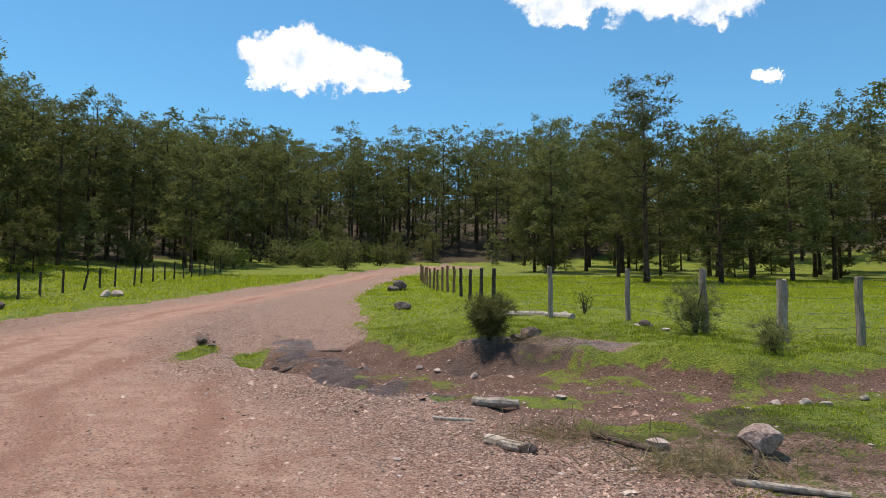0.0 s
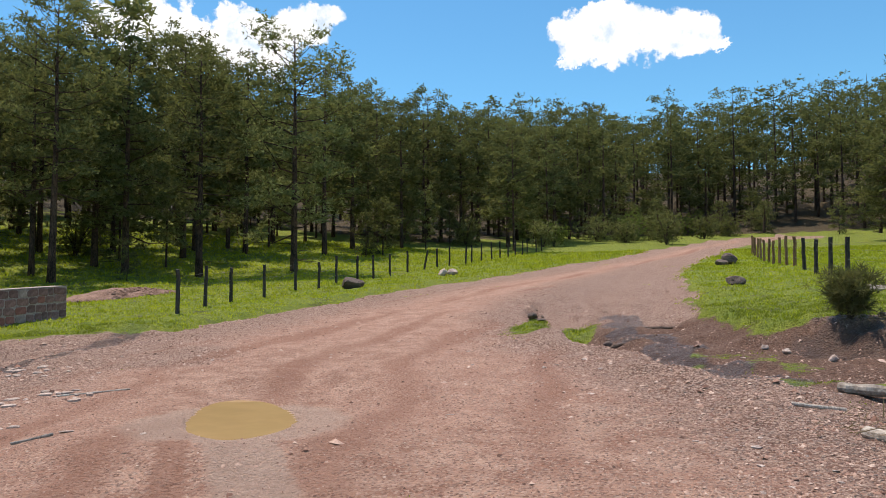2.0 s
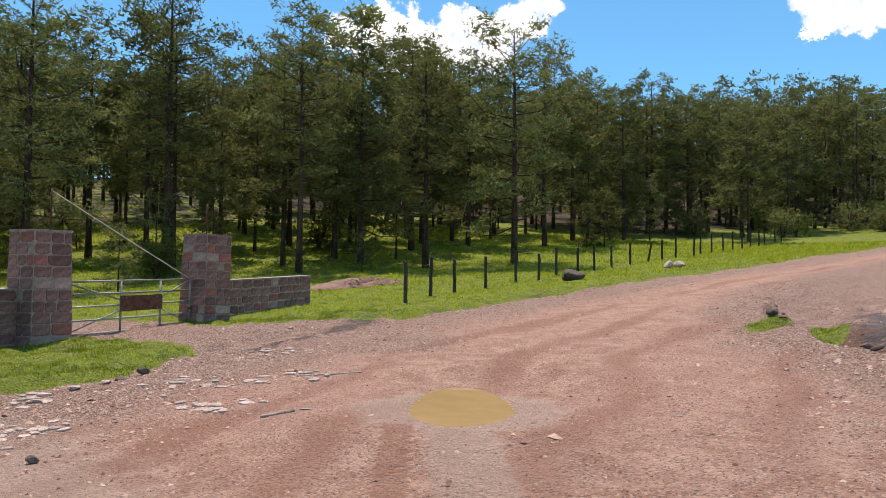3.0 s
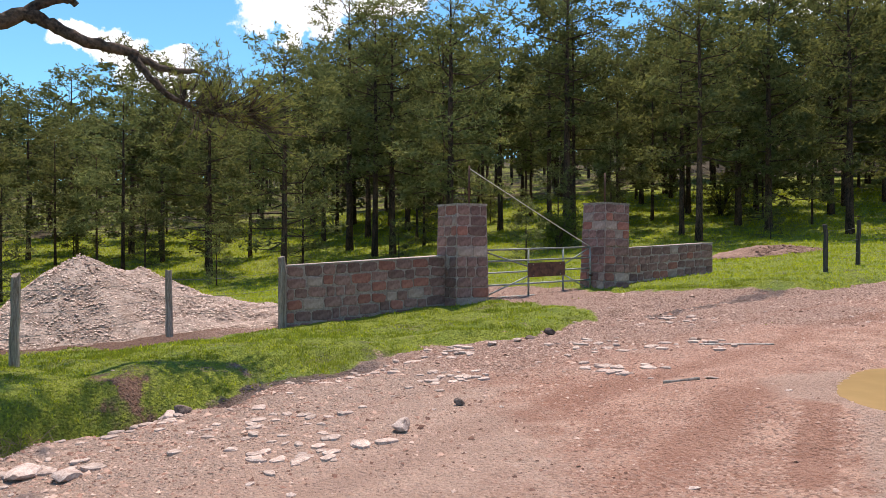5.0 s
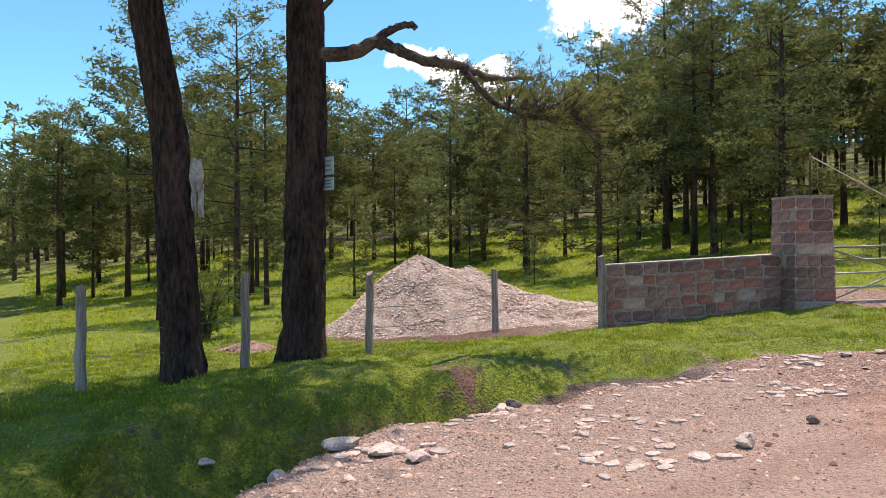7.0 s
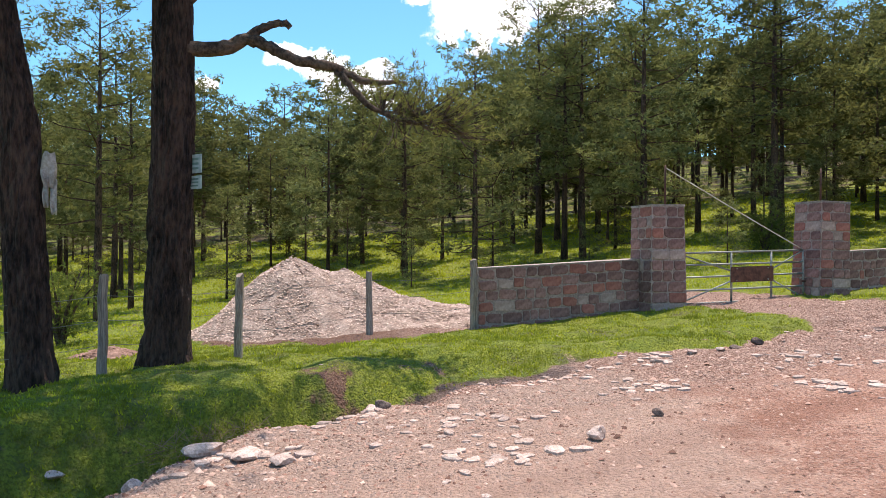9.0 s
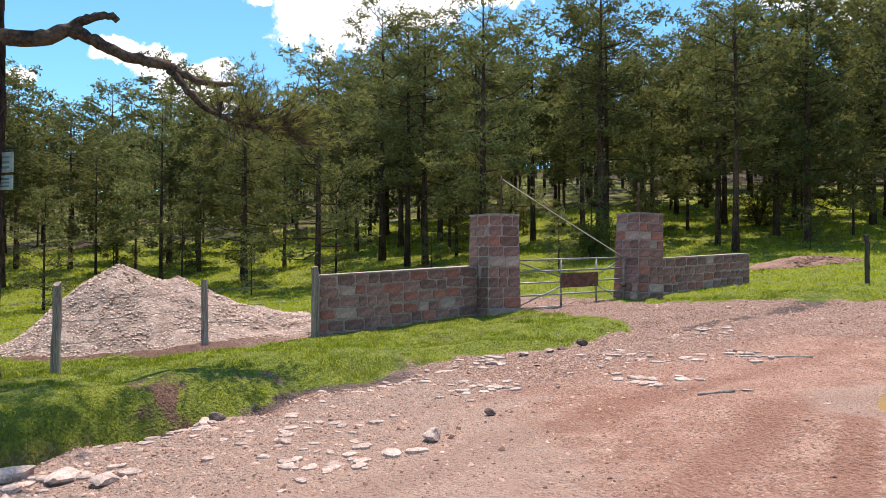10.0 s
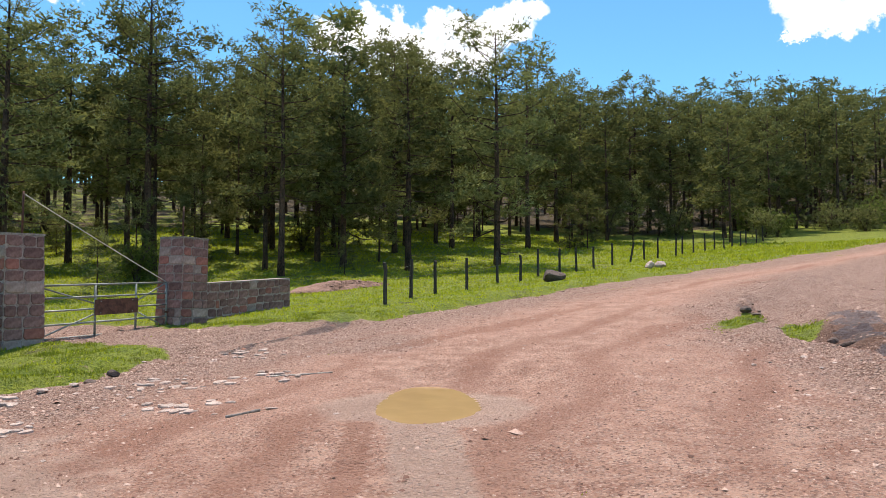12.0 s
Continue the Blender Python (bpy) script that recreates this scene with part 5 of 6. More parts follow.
def make_old_pines():
    bx, by = -10.10, -2.69
    bz = ground_z(bx, by)
    t = thing("old_pine_tree", bx, by, bz, "old dark-barked pine with a crooked dead limb beside the ditch", "pine tree", "old pines by the ditch")
    child("trunk", old_trunk(1, [(0, 0, -0.4), (0, 0, 0.0), (0.0, 0.02, 0.45), (-0.02, 0.08, 3.3), (-0.02, 0.06, 4.9), (0.02, 0.1, 8.0), (0.0, 0.1, 12.0)], [0.39, 0.34, 0.295, 0.27, 0.25, 0.18, 0.03]), t)
    o = Vector((bx, by, bz))

    def limb(name, pts, r0, r1, seed, label=""):
        v, f = bent([Vector(p) - o for p in pts], r0, r1, seed)
        return child(name, mesh(name, v, f, M_LIMB, True), t, None, label)
    main = [(-10.10, -2.50, 4.16), (-10.12, -2.25, 4.16), (-10.17, -1.96, 4.20), (-10.22, -1.70, 4.33), (-10.24, -1.52, 4.30), (-10.26, -1.30, 4.18), (-10.28, -1.05, 4.07), (-10.30, -0.72, 4.03), (-10.32, -0.46, 3.96)]
    limb("dead_limb", main, 0.105, 0.062, 3, "crooked grey-brown dead limb")
    limb("dead_limb", [main[3], (-10.27, -1.56, 4.47), (-10.30, -1.40, 4.56), (-10.33, -1.20, 4.585), (-10.34, -1.15, 4.53)], 0.07, 0.038, 4)
    limb("dead_limb", [main[-1], (-10.34, -0.20, 3.84), (-10.35, 0.10, 3.80), (-10.36, 0.24, 3.84), (-10.36, 0.42, 3.80)], 0.055, 0.022, 5)
    limb("dead_limb", [(-10.32, -0.52, 3.96), (-10.24, -0.30, 3.68), (-10.24, -0.08, 3.46), (-10.24, 0.18, 3.34), (-10.22, 0.56, 3.24), (-10.15, 0.95, 3.27)], 0.058, 0.018, 6)
    limb("dead_limb", [(-10.25, 0.09, 3.40), (-10.25, 0.11, 3.60), (-10.25, 0.22, 3.69)], 0.03, 0.012, 7)
    limb("dead_limb", [(-10.10, -2.45, 4.72), (-10.08, -2.28, 4.86), (-10.05, -2.15, 5.05)], 0.05, 0.03, 8)
    # hanging spray of thin twigs and yellowing needles at the limb's end
    r = np.random.RandomState(14)
    twigs, cs, ws = [], [], []
    for k in range(150):
        s = r.uniform(0, 1)
        p = np.array([-10.24, 0.02 + 0.95 * s, 3.42 - 0.16 * s])
        d = np.array([r.uniform(-0.5, 0.5), r.uniform(-0.15, 1.0), r.uniform(-0.35, 0.85)])
        n = r.uniform(0.25, 0.85)
        q = p + d / np.linalg.norm(d) * n
        m = (p + q) / 2 + np.array([0, 0, -0.09])
        twigs.append(tube([Vector(v) - o for v in (p, m, q)], [0.009, 0.007, 0.004], 4, caps=False))
        for u in (0.55, 0.8, 1.0):
            cs.append((p * (1 - u) + q * u) - np.array(o) + r.normal(0, 0.03, 3))
            ws.append((q - p) / n)
    tagged(child("twigwork", mesh("twigwork", *join(*twigs), M_LIMB), t), kind="stuff")
    cs, ws = np.array(cs), np.array(ws)
    tagged(child("needle_spray", tuft_soup("needle_spray", cs, ws, r.uniform(0.07, 0.13, len(cs)), 13, 0.05, r, M_NEEDLE_DRY), t, None, "yellowing needles on thin hanging twigs"), kind="stuff")
    # out of view, pushed north-east so that its shadow lands on the bank
    overhead_crown(t, 21, 11.5, 6.4, 3.0, 30, 2000, (0.5, 0.7))
    bx, by = -9.15, -3.88
    bz = ground_z(bx, by)
    t = thing("old_pine_tree", bx, by, bz, "leaning old pine trunk with torn cloth tied on", "pine tree", "old pines by the ditch")
    child("trunk", old_trunk(2, [(0, 0, -0.4), (0, 0, 0.0), (0.02, -0.03, 0.45), (0.11, -0.13, 3.0), (0.18, -0.38, 4.5), (0.2, -0.6, 7.5), (0.1, -0.6, 11.0)], [0.35, 0.30, 0.245, 0.22, 0.205, 0.15, 0.03]), t)
    # likewise unseen, set over toward the road to shade the bank
    overhead_crown(t, 22, 10.6, 6.2, 3.0, 28, 1800, (0.5, -0.1))


make_old_pines()


def board(name, w, h, thick, mat, parent=None, at=None, label="", category="sign"):
    bm = bmesh.new()
    bmesh.ops.create_cube(bm, size=1.0, matrix=Matrix.Diagonal((w, thick, h, 1)))
    bmesh.ops.bevel(bm, geom=bm.edges[:], offset=min(thick, 0.01) * 0.4, segments=1, affect="EDGES")
    me = bpy.data.meshes.new(name)
    bm.to_mesh(me)
    bm.free()
    me.materials.append(mat)
    ob = new(name, me)
    if parent:
        ob.parent = parent
    if at is not None:
        ob.matrix_basis = at
    if label:
        tagged(ob, label, category)
    return ob


# two little boards nailed to the north side of the trunk
for z, w, h in ((2.66, 0.30, 0.24), (2.42, 0.30, 0.17)):
    s = thing("trunk_sign", -10.06, -2.325, z, "small weathered white and green board nailed to the trunk", "sign", "boards on the trunk", 52)
    board("sign_board", w, h, 0.012, M_BOARD, s)
    for k in range(3):
        board("lettering_bar", w * 0.62, h * 0.12, 0.004, M_BAR, s, pose(0, -0.009, h * (0.25 - 0.25 * k)))
    v, f = tube([(-0.1, 0.0, 0.0), (-0.1, 0.12, 0.0)], [0.008, 0.008], 6)
    child("nail", mesh("nail", v, f, M_RUST), s)


def make_cloth():
    g = random.Random(5)
    c = thing("torn_cloth", -9.02, -3.66, 2.0, "strip of torn greyish cloth hanging on the trunk", "cloth", turn=-60)
    for w, x0, z0, z1 in ((0.14, 0.0, 0.66, 0.25), (0.06, -0.05, 0.35, -0.05), (0.05, 0.03, 0.36, 0.02)):
        verts, faces = [], []
        n, m = 9, 5
        for i in range(n):
            u = i / (n - 1)
            for j in range(m):
                s = j / (m - 1) - 0.5
                verts.append((x0 + s * w * (0.45 + 0.75 * math.sin(2.6 * u + 0.3)), 0.03 * math.sin(7 * s + 5 * u) + g.gauss(0, 0.006), z0 + (z1 - z0) * u + g.gauss(0, 0.008)))
        for i in range(n - 1):
            for j in range(m - 1):
                a = i * m + j
                faces.append((a, a + 1, a + m + 1, a + m))
        ob = child("cloth_strip", mesh("cloth_strip", verts, faces, M_CLOTH, True), c)
        s = ob.modifiers.new("thick", "SOLIDIFY")
        s.thickness = 0.012


make_cloth()


# thin rusty pipes set into the pillars, and the stay from one of them down to the gate's free end
way = Vector(wall_way).normalized()
for (px, py), pz, tall, shift in ((PILLAR_1, Z_P1 + 2.08, 0.84, 0.17), (PILLAR_2, Z_P2 + 1.98, 0.76, 0.02)):
    v, f = tube([(0, 0, -0.3), (0.005, 0, tall * 0.5), (0, 0.01, tall)], [0.022, 0.021, 0.02], 8)
    pipe = new("steel_pipe", mesh("steel_pipe", v, f, M_RUST, True))
    pipe.matrix_basis = pose(px + way.x * shift, py + way.y * shift, pz)
    tagged(pipe, "thin rusty pipe standing out of a pillar", "pipe", "pipes on the pillars")
a = Vector((PILLAR_1[0] + way.x * 0.17, PILLAR_1[1] + way.y * 0.17, Z_P1 + 2.08 + 0.80))
b = Vector((PILLAR_2[0] - way.x * 0.46, PILLAR_2[1] - way.y * 0.46, 1.64))
v, f = tube([a.lerp(b, k / 10) + Vector((0, 0, -0.05 * k / 10 * (1 - k / 10))) for k in range(11)], [0.012] * 11, 6)
tagged(new("rope", mesh("rope", v, f, M_CABLE, True)), "pale stay rope slanting from a pipe to the gate", "rope")


# ---- shrubs ----
def shrub(name, x, y, tall, wide, seed, label, mat, stems=5, tufts=130, size=0.11, blades=10, width=0.05, category="shrub", group=""):
    r = np.random.RandomState(seed)
    s = thing(name, x, y, ground_z(x, y), label, category, group, r.uniform(0, 360))
    pieces, cs, ws = [], [], []
    for k in range(stems):
        a = k * 2.4 + r.uniform(-0.4, 0.4)
        t = np.array([math.cos(a) * wide * r.uniform(0.3, 0.8), math.sin(a) * wide * r.uniform(0.3, 0.8), tall * r.uniform(0.7, 1.0)])
        m = t * np.array([0.35, 0.35, 0.55])
        pieces.append(tube([(0, 0, -0.1), m, t], [0.022 * tall + 0.008, 0.014 * tall + 0.005, 0.004], 5, caps=False))
        for j in range(tufts // stems):
            u = r.uniform(0.12, 1.0)
            p = m * 2 * u * (1 - u) + t * u * u
            c = p + r.normal(size=3) * np.array([0.26, 0.26, 0.15]) * wide
            c[2] = max(c[2], 0.04)
            cs.append(c)
            w = c - p + np.array([0, 0, 0.12])
            ws.append(w / (np.linalg.norm(w) + 1e-9))
    tagged(child("stemwork", mesh("stemwork", *join(*pieces), M_LIMB), s), kind="stuff")
    cs, ws = np.array(cs), np.array(ws)
    tagged(child("leaves", tuft_soup("leaves", cs, ws, size * r.uniform(0.7, 1.3, len(cs)), blades, width, r, mat), s), kind="stuff")


shrub("pine_bush", 0.80, 12.75, 0.74, 0.42, 1, "dense dark young pine bush on the earth bank", M_NEEDLE, 10, 420, 0.17, 16, 0.032)
shrub("pine_sapling", 5.0, 14.6, 1.0, 0.55, 2, "open pine sapling beside the fence post", M_NEEDLE, 6, 170, 0.21, 18, 0.028)
shrub("pine_seedling", 5.05, 11.3, 0.45, 0.35, 3, "small dark pine seedling in the turf", M_NEEDLE, 6, 90, 0.16, 16, 0.03)
shrub("bush", -15.9, -6.6, 1.7, 1.0, 4, "leafy green bush behind the old pines", M_SHRUB, 10, 700, 0.12, 7, 0.10)
shrub("bush", -17.6, -5.2, 0.6, 0.5, 5, "low green bush in the meadow", M_SHRUB, 6, 140, 0.10, 7, 0.10)
shrub("bush", -31.0, 16.0, 1.9, 1.3, 6, "round dark bush behind the gate", M_SHRUB, 9, 420, 0.2, 7, 0.10)
shrub("bush", -36.0, 29.0, 2.2, 2.0, 7, "yellowing bush in the wood", M_NEEDLE_DRY, 9, 520, 0.2, 7, 0.12)
shrub("bush", -20.0, 70.0, 2.4, 1.8, 8, "low bush at the roadside", M_SHRUB, 9, 360, 0.3, 7, 0.10)
shrub("bush", -14.5, 82.0, 3.0, 2.2, 9, "broad bush at the roadside", M_SHRUB, 9, 420, 0.3, 7, 0.10)
shrub("bush", -9.8, 92.0, 3.0, 2.2, 10, "grey green bush at the roadside", M_SHRUB, 9, 420, 0.3, 7, 0.10)
shrub("bush", -24.5, 76.0, 3.0, 2.0, 11, "bush before the wood", M_SHRUB, 9, 420, 0.3, 7, 0.10)
for k, (x, y, tall, wide) in enumerate(((-9.6, 72.0, 3.0, 1.9), (-20.5, 68.0, 2.6, 1.5), (-18.0, 80.0, 2.6, 2.2), (-14.5, 78.0, 2.4, 2.0), (-5.0, 90.0, 2.6, 2.0), (-7.2, 84.0, 2.2, 1.6),
                                       (-16.0, 84.0, 3.0, 2.4), (-12.0, 86.0, 2.6, 2.2), (-2.0, 96.0, 3.0, 2.2), (-26.0, 62.0, 2.6, 1.8), (-30.5, 58.0, 3.0, 2.0), (10.0, 70.0, 2.6, 2.0))):
    shrub("bush", x, y, tall, wide, 30 + k, "dark olive bush at the wood's edge", M_NEEDLE, 8, 380, 0.32, 7, 0.11, group="bushes before the wood")
shrub("weed", 3.7, 19.2, 0.65, 0.3, 12, "thin weed in the meadow", M_SHRUB, 5, 60, 0.09, 7, 0.08, "weed")


# ---- rocks ----
def rock_mesh(seed, flat, sub=2, mat=None):
    g = random.Random(seed)
    bm = bmesh.new()
    bmesh.ops.create_icosphere(bm, subdivisions=sub, radius=1.0)
    o = Vector((g.uniform(0, 50), g.uniform(0, 50), g.uniform(0, 50)))
    cuts = [(Vector((g.gauss(0, 1), g.gauss(0, 1), g.gauss(0, 0.8))).normalized(), g.uniform(0.5, 0.85)) for _ in range(12)]
    for v in bm.verts:
        for n, d in cuts:
            q = v.co.dot(n)
            if q > d:
                v.co -= n * (q - d)
        v.co *= 1 + 0.16 * noise.noise(v.co * 1.6 + o)
        v.co.z *= flat
    me = bpy.data.meshes.new("rock")
    bm.to_mesh(me)
    bm.free()
    me.materials.append(mat or M_ROCK)
    return me


M_BOULDER = speckled("pinkish_boulder_stone", (0.21, 0.135, 0.11), (0.52, 0.40, 0.345), 7.0, 0.9, 1.0, distance=0.03)
ROCKS = [rock_mesh(60 + k, (0.75, 0.55, 0.4, 0.3)[k % 4]) for k in range(8)]
ROCKS_DARK = [rock_mesh(80 + k, (0.8, 0.6, 0.5, 0.4)[k % 4], mat=M_ROCK_DARK) for k in range(4)]


def slab_mesh(seed):
    """A flat broken stone with a jagged outline."""
    g2 = random.Random(seed)
    n = 8
    ring = [(math.cos(2 * math.pi * k / n + g2.uniform(-0.25, 0.25)) * g2.uniform(0.7, 1.1), math.sin(2 * math.pi * k / n + g2.uniform(-0.25, 0.25)) * g2.uniform(0.55, 1.0)) for k in range(n)]
    verts = [(x, y, -0.25) for x, y in ring] + [(x, y, 0.08 + 0.10 * g2.random()) for x, y in ring] + [(x * 0.72, y * 0.72, 0.2 + 0.12 * g2.random()) for x, y in ring] + [(0, 0, 0.26)]
    faces = [(j * n + k, j * n + (k + 1) % n, j * n + n + (k + 1) % n, j * n + n + k) for j in range(2) for k in range(n)]
    faces += [(2 * n + k, 2 * n + (k + 1) % n, 3 * n) for k in range(n)]
    return mesh("slab", verts, faces, M_SLAB)


M_SLAB = speckled("pale_flat_stone", (0.29, 0.205, 0.165), (0.58, 0.46, 0.39), 9.0, 0.9, 0.5, vary=0.25)
SLABS = [slab_mesh(90 + k) for k in range(6)]


def rock(name, me, x, y, size, turn, label, group, sink=0.3, stretch=1.0):
    ob = new(name, me)
    lo = min(v.co.z for v in me.vertices) * size
    ob.matrix_basis = pose(x, y, ground_z(x, y) - lo * (1 - sink), 0, 0, turn) @ Matrix.Diagonal((size * stretch, size, size, 1))
    return tagged(ob, label, "rock", group)


rock("boulder", rock_mesh(73, 0.68, 3, M_BOULDER), 2.66, 6.33, 0.20, 20, "pale pinkish angular boulder lying on the turf", "", 0.12, 1.12)
rock("boulder", ROCKS_DARK[1], -14.8, 23.9, 0.48, 0, "dark half-buried boulder beside the road", "", 0.2, 1.1)
g = random.Random(31)
for x, y, s, k in ((-5.9, 1.8, 0.11, 1), (-8.0, 0.05, 0.13, 4), (-6.0, -1.65, 0.10, 0), (-5.85, -1.9, 0.12, 5), (-6.6, -2.5, 0.10, 2), (-7.5, -0.85, 0.10, 1), (-9.5, 4.0, 0.08, 2),
                   (-9.45, 4.35, 0.07, 6), (-6.2, -0.85, 0.16, 3), (-6.45, -1.25, 0.18, 2), (-5.95, -0.55, 0.13, 3), (-8.15, 0.2, 0.10, 2), (4.2, 8.6, 0.09, 1), (3.9, 8.75, 0.08, 0), (4.35, 8.45, 0.09, 5),
                   (1.5, 9.5, 0.09, 2), (1.85, 6.45, 0.13, 2), (4.0, 15.3, 0.11, 1), (4.5, 14.9, 0.10, 2), (2.9, 17.7, 0.14, 0),
                   (-14.7, 33.0, 0.35, 1), (-14.9, 32.4, 0.3, 0), (-15.0, 33.8, 0.28, 4), (-0.1, 12.2, 0.08, 1), (0.5, 11.9, 0.09, 0), (-0.4, 12.5, 0.07, 4), (7.6, 11.4, 0.09, 2), (5.0, 8.8, 0.07, 1)):
    rock("rock", ROCKS[k], x, y, s, g.uniform(0, 360), "pale pinkish loose rock with broken faces", "loose rocks", 0.25)
for x, y, s, k in ((-6.4, 2.45, 0.06, 0), (-7.85, 0.15, 0.11, 2), (-7.55, -0.95, 0.12, 0), (-7.1, -1.3, 0.13, 2), (-7.35, -1.1, 0.10, 3), (-9.6, 4.6, 0.08, 1), (-9.8, 5.0, 0.09, 0), (-2.3, 40.1, 0.5, 0), (-2.7, 39.0, 0.35, 1), (-1.3, 23.6, 0.34, 2), (1.55, 13.0, 0.22, 1), (1.3, 12.75, 0.15, 3), (0.72, 6.35, 0.10, 2), (4.2, 15.5, 0.17, 0), (4.35, 15.6, 0.13, 2)):
    rock("rock", ROCKS_DARK[k], x, y, s, g.uniform(0, 360), "dark brown rock wet with mud", "dark rocks", 0.2)


# clods broken from the road's edge into the drain
for k in range(16):
    y = 10.6 + 8.6 * k / 16 + g.uniform(-0.2, 0.2)
    x = float(np.interp(y, (8.8, 11.6, 15.6, 20.4), (-1.0, -3.4, -5.3, -6.6))) + g.uniform(0.05, 0.45)
    rock("earth_clod", ROCKS_DARK[k % 4], x, y, g.uniform(0.05, 0.11), g.uniform(0, 360), "dark damp clod of earth fallen into the drain", "earth clods", 0.35, 1.3)


# ---- logs and sticks ----
def log(name, a, b, r, mat, label, seed, lift=0.0):
    za, zb = ground_z(*a) + r * 0.8, ground_z(*b) + r * 0.8 + lift
    g2 = random.Random(seed)
    p, q = Vector((*a, za)), Vector((*b, zb))
    pts = [p.lerp(q, k / 6) + Vector((g2.gauss(0, r * 0.3), g2.gauss(0, r * 0.3), 0)) for k in range(7)]
    v, f = tube(pts, [r * g2.uniform(0.85, 1.1) for _ in pts], 10, 0.12, g2)
    tagged(new(name, mesh(name, v, f, mat)), label, "log" if r > 0.03 else "stick", "fallen wood")


log("log", (0.34, 8.62), (0.86, 8.45), 0.055, M_LOG, "short pale barkless log on the mud", 1)
log("log", (0.36, 6.68), (0.76, 6.32), 0.05, M_LOG, "broken grey log end on the gravel", 2)
log("log", (1.62, 19.2), (3.05, 17.4), 0.09, M_LOG, "long pale fallen log along the fence", 3)
log("log", (2.1, 5.45), (2.75, 5.05), 0.025, M_LOG, "pale grey branch lying on the turf", 4)
log("stick", (-0.1, 7.62), (0.34, 7.58), 0.02, M_DEADWOOD, "pale dry stick lying on gravel", 5)
log("stick", (1.35, 6.8), (1.75, 6.3), 0.022, M_LIMB, "dry brown stick on the gravel", 6)
log("stick", (2.25, 5.5), (2.42, 5.75), 0.02, M_LIMB, "broken stick jutting from the turf", 7, 0.16)
log("stick", (-8.35, -0.35), (-8.05, 0.0), 0.025, M_LIMB, "forked driftwood on stones", 9, 0.12)
log("stick", (-3.0, 13.4), (-2.2, 13.9), 0.035, M_LIMB, "dark branch lying in the wet drain", 10)
log("stick", (-2.0, 15.0), (-2.9, 15.6), 0.03, M_LIMB, "dark branch lying in the wet drain", 11)
log("stick", (-7.6, 5.9), (-7.15, 6.5), 0.012, M_DEADWOOD, "thin dry stick on the road", 12)
log("stick", (-6.1, 4.3), (-5.85, 4.5), 0.014, M_DEADWOOD, "thin pale stick on the road", 13)


# dry grass tuft heaps
def dry_heap(x, y, seed, n=500, wide=0.3):
    r = np.random.RandomState(seed)
    c = np.stack([r.normal(0, wide, n), r.normal(0, wide * 0.7, n), np.abs(r.normal(0, 0.04, n))], 1)
    w = r.normal(size=(n, 3)) * np.array([1, 1, 0.25]) + np.array([0, 0, 0.25])
    ob = new("dry_grass_heap", tuft_soup("dry_grass_heap", c, w / np.linalg.norm(w, axis=1)[:, None], r.uniform(0.12, 0.28, n), 2, 0.02, r, M_DRYGRASS))
    ob.matrix_basis = pose(x, y, ground_z(x, y) + 0.01)
    tagged(ob, "tangled heap of dry brown grass and roots", "dry grass", "dry grass heaps", kind="stuff")


dry_heap(1.9, 5.7, 1)
dry_heap(1.1, 6.9, 2, 400, 0.4)
dry_heap(1.5, 12.6, 3, 300, 0.35)
dry_heap(-7.6, -1.5, 4, 300, 0.4)


# low spread of reddish gravel in the meadow
def low_heap(name, cx, cy, rx, ry, h, turn, label, seed):
    r = np.random.RandomState(seed)
    n, rings = 40, 12
    verts, faces = [], []
    ca, sa = math.cos(radians(turn)), math.sin(radians(turn))
    for j in range(rings):
        s = 1 - j / (rings - 1)
        for k in range(n):
            a = 2 * math.pi * k / n
            u, v = math.cos(a) * rx * s, math.sin(a) * ry * s
            x, y = cx + u * ca - v * sa, cy + u * sa + v * ca
            verts.append((x, y, ground_z(x, y) + h * (1 - s ** 1.5) * (0.75 + 0.5 * float(value_noise(x, y, 0.9, seed))) - 0.04 * (j == 0)))
    for j in range(rings - 1):
        for k in range(n):
            a, b = j * n + k, j * n + (k + 1) % n
            faces.append((a, b, b + n, a + n))
    hp = thing(name, 0, 0, 0, label, "gravel heap")
    child("heap_body", mesh("heap_body", verts, faces, M_PILE_RED, True), hp)
    m = 900
    q = r.uniform(0, 1, m) ** 0.5
    a = r.uniform(0, 6.28, m)
    u, v = np.cos(a) * rx * q, np.sin(a) * ry * q
    x, y = cx + u * ca - v * sa, cy + u * sa + v * ca
    z = height(x, y) + h * (1 - q ** 1.5) * 0.95
    tagged(child("loose_gravel", chip_soup("loose_gravel", x, y, z, r.uniform(0.03, 0.08, m), r, M_PILE_RED), hp), kind="stuff")


M_PILE_RED = speckled("reddish_gravel", (0.15, 0.085, 0.06), (0.31, 0.195, 0.15), 20.0, 0.95, 1.0, distance=0.04)
low_heap("gravel_mound", -21.6, 19.4, 2.3, 1.0, 0.33, 80, "low mound of reddish gravel in the meadow", 41)
low_heap("earth_mound", -13.3, -4.6, 1.1, 0.6, 0.16, 40, "low scatter of earth and rubble behind the fence", 42)


# ---- turf, grit, stones ----
def polar_spots(n, seed, lo, hi, a0=-40, a1=125, power=1.0):
    r = np.random.RandomState(seed)
    d, a = lo + (hi - lo) * r.uniform(0, 1, n) ** power, np.radians(r.uniform(a0, a1, n))
    return -np.sin(a) * d, np.cos(a) * d, d, r


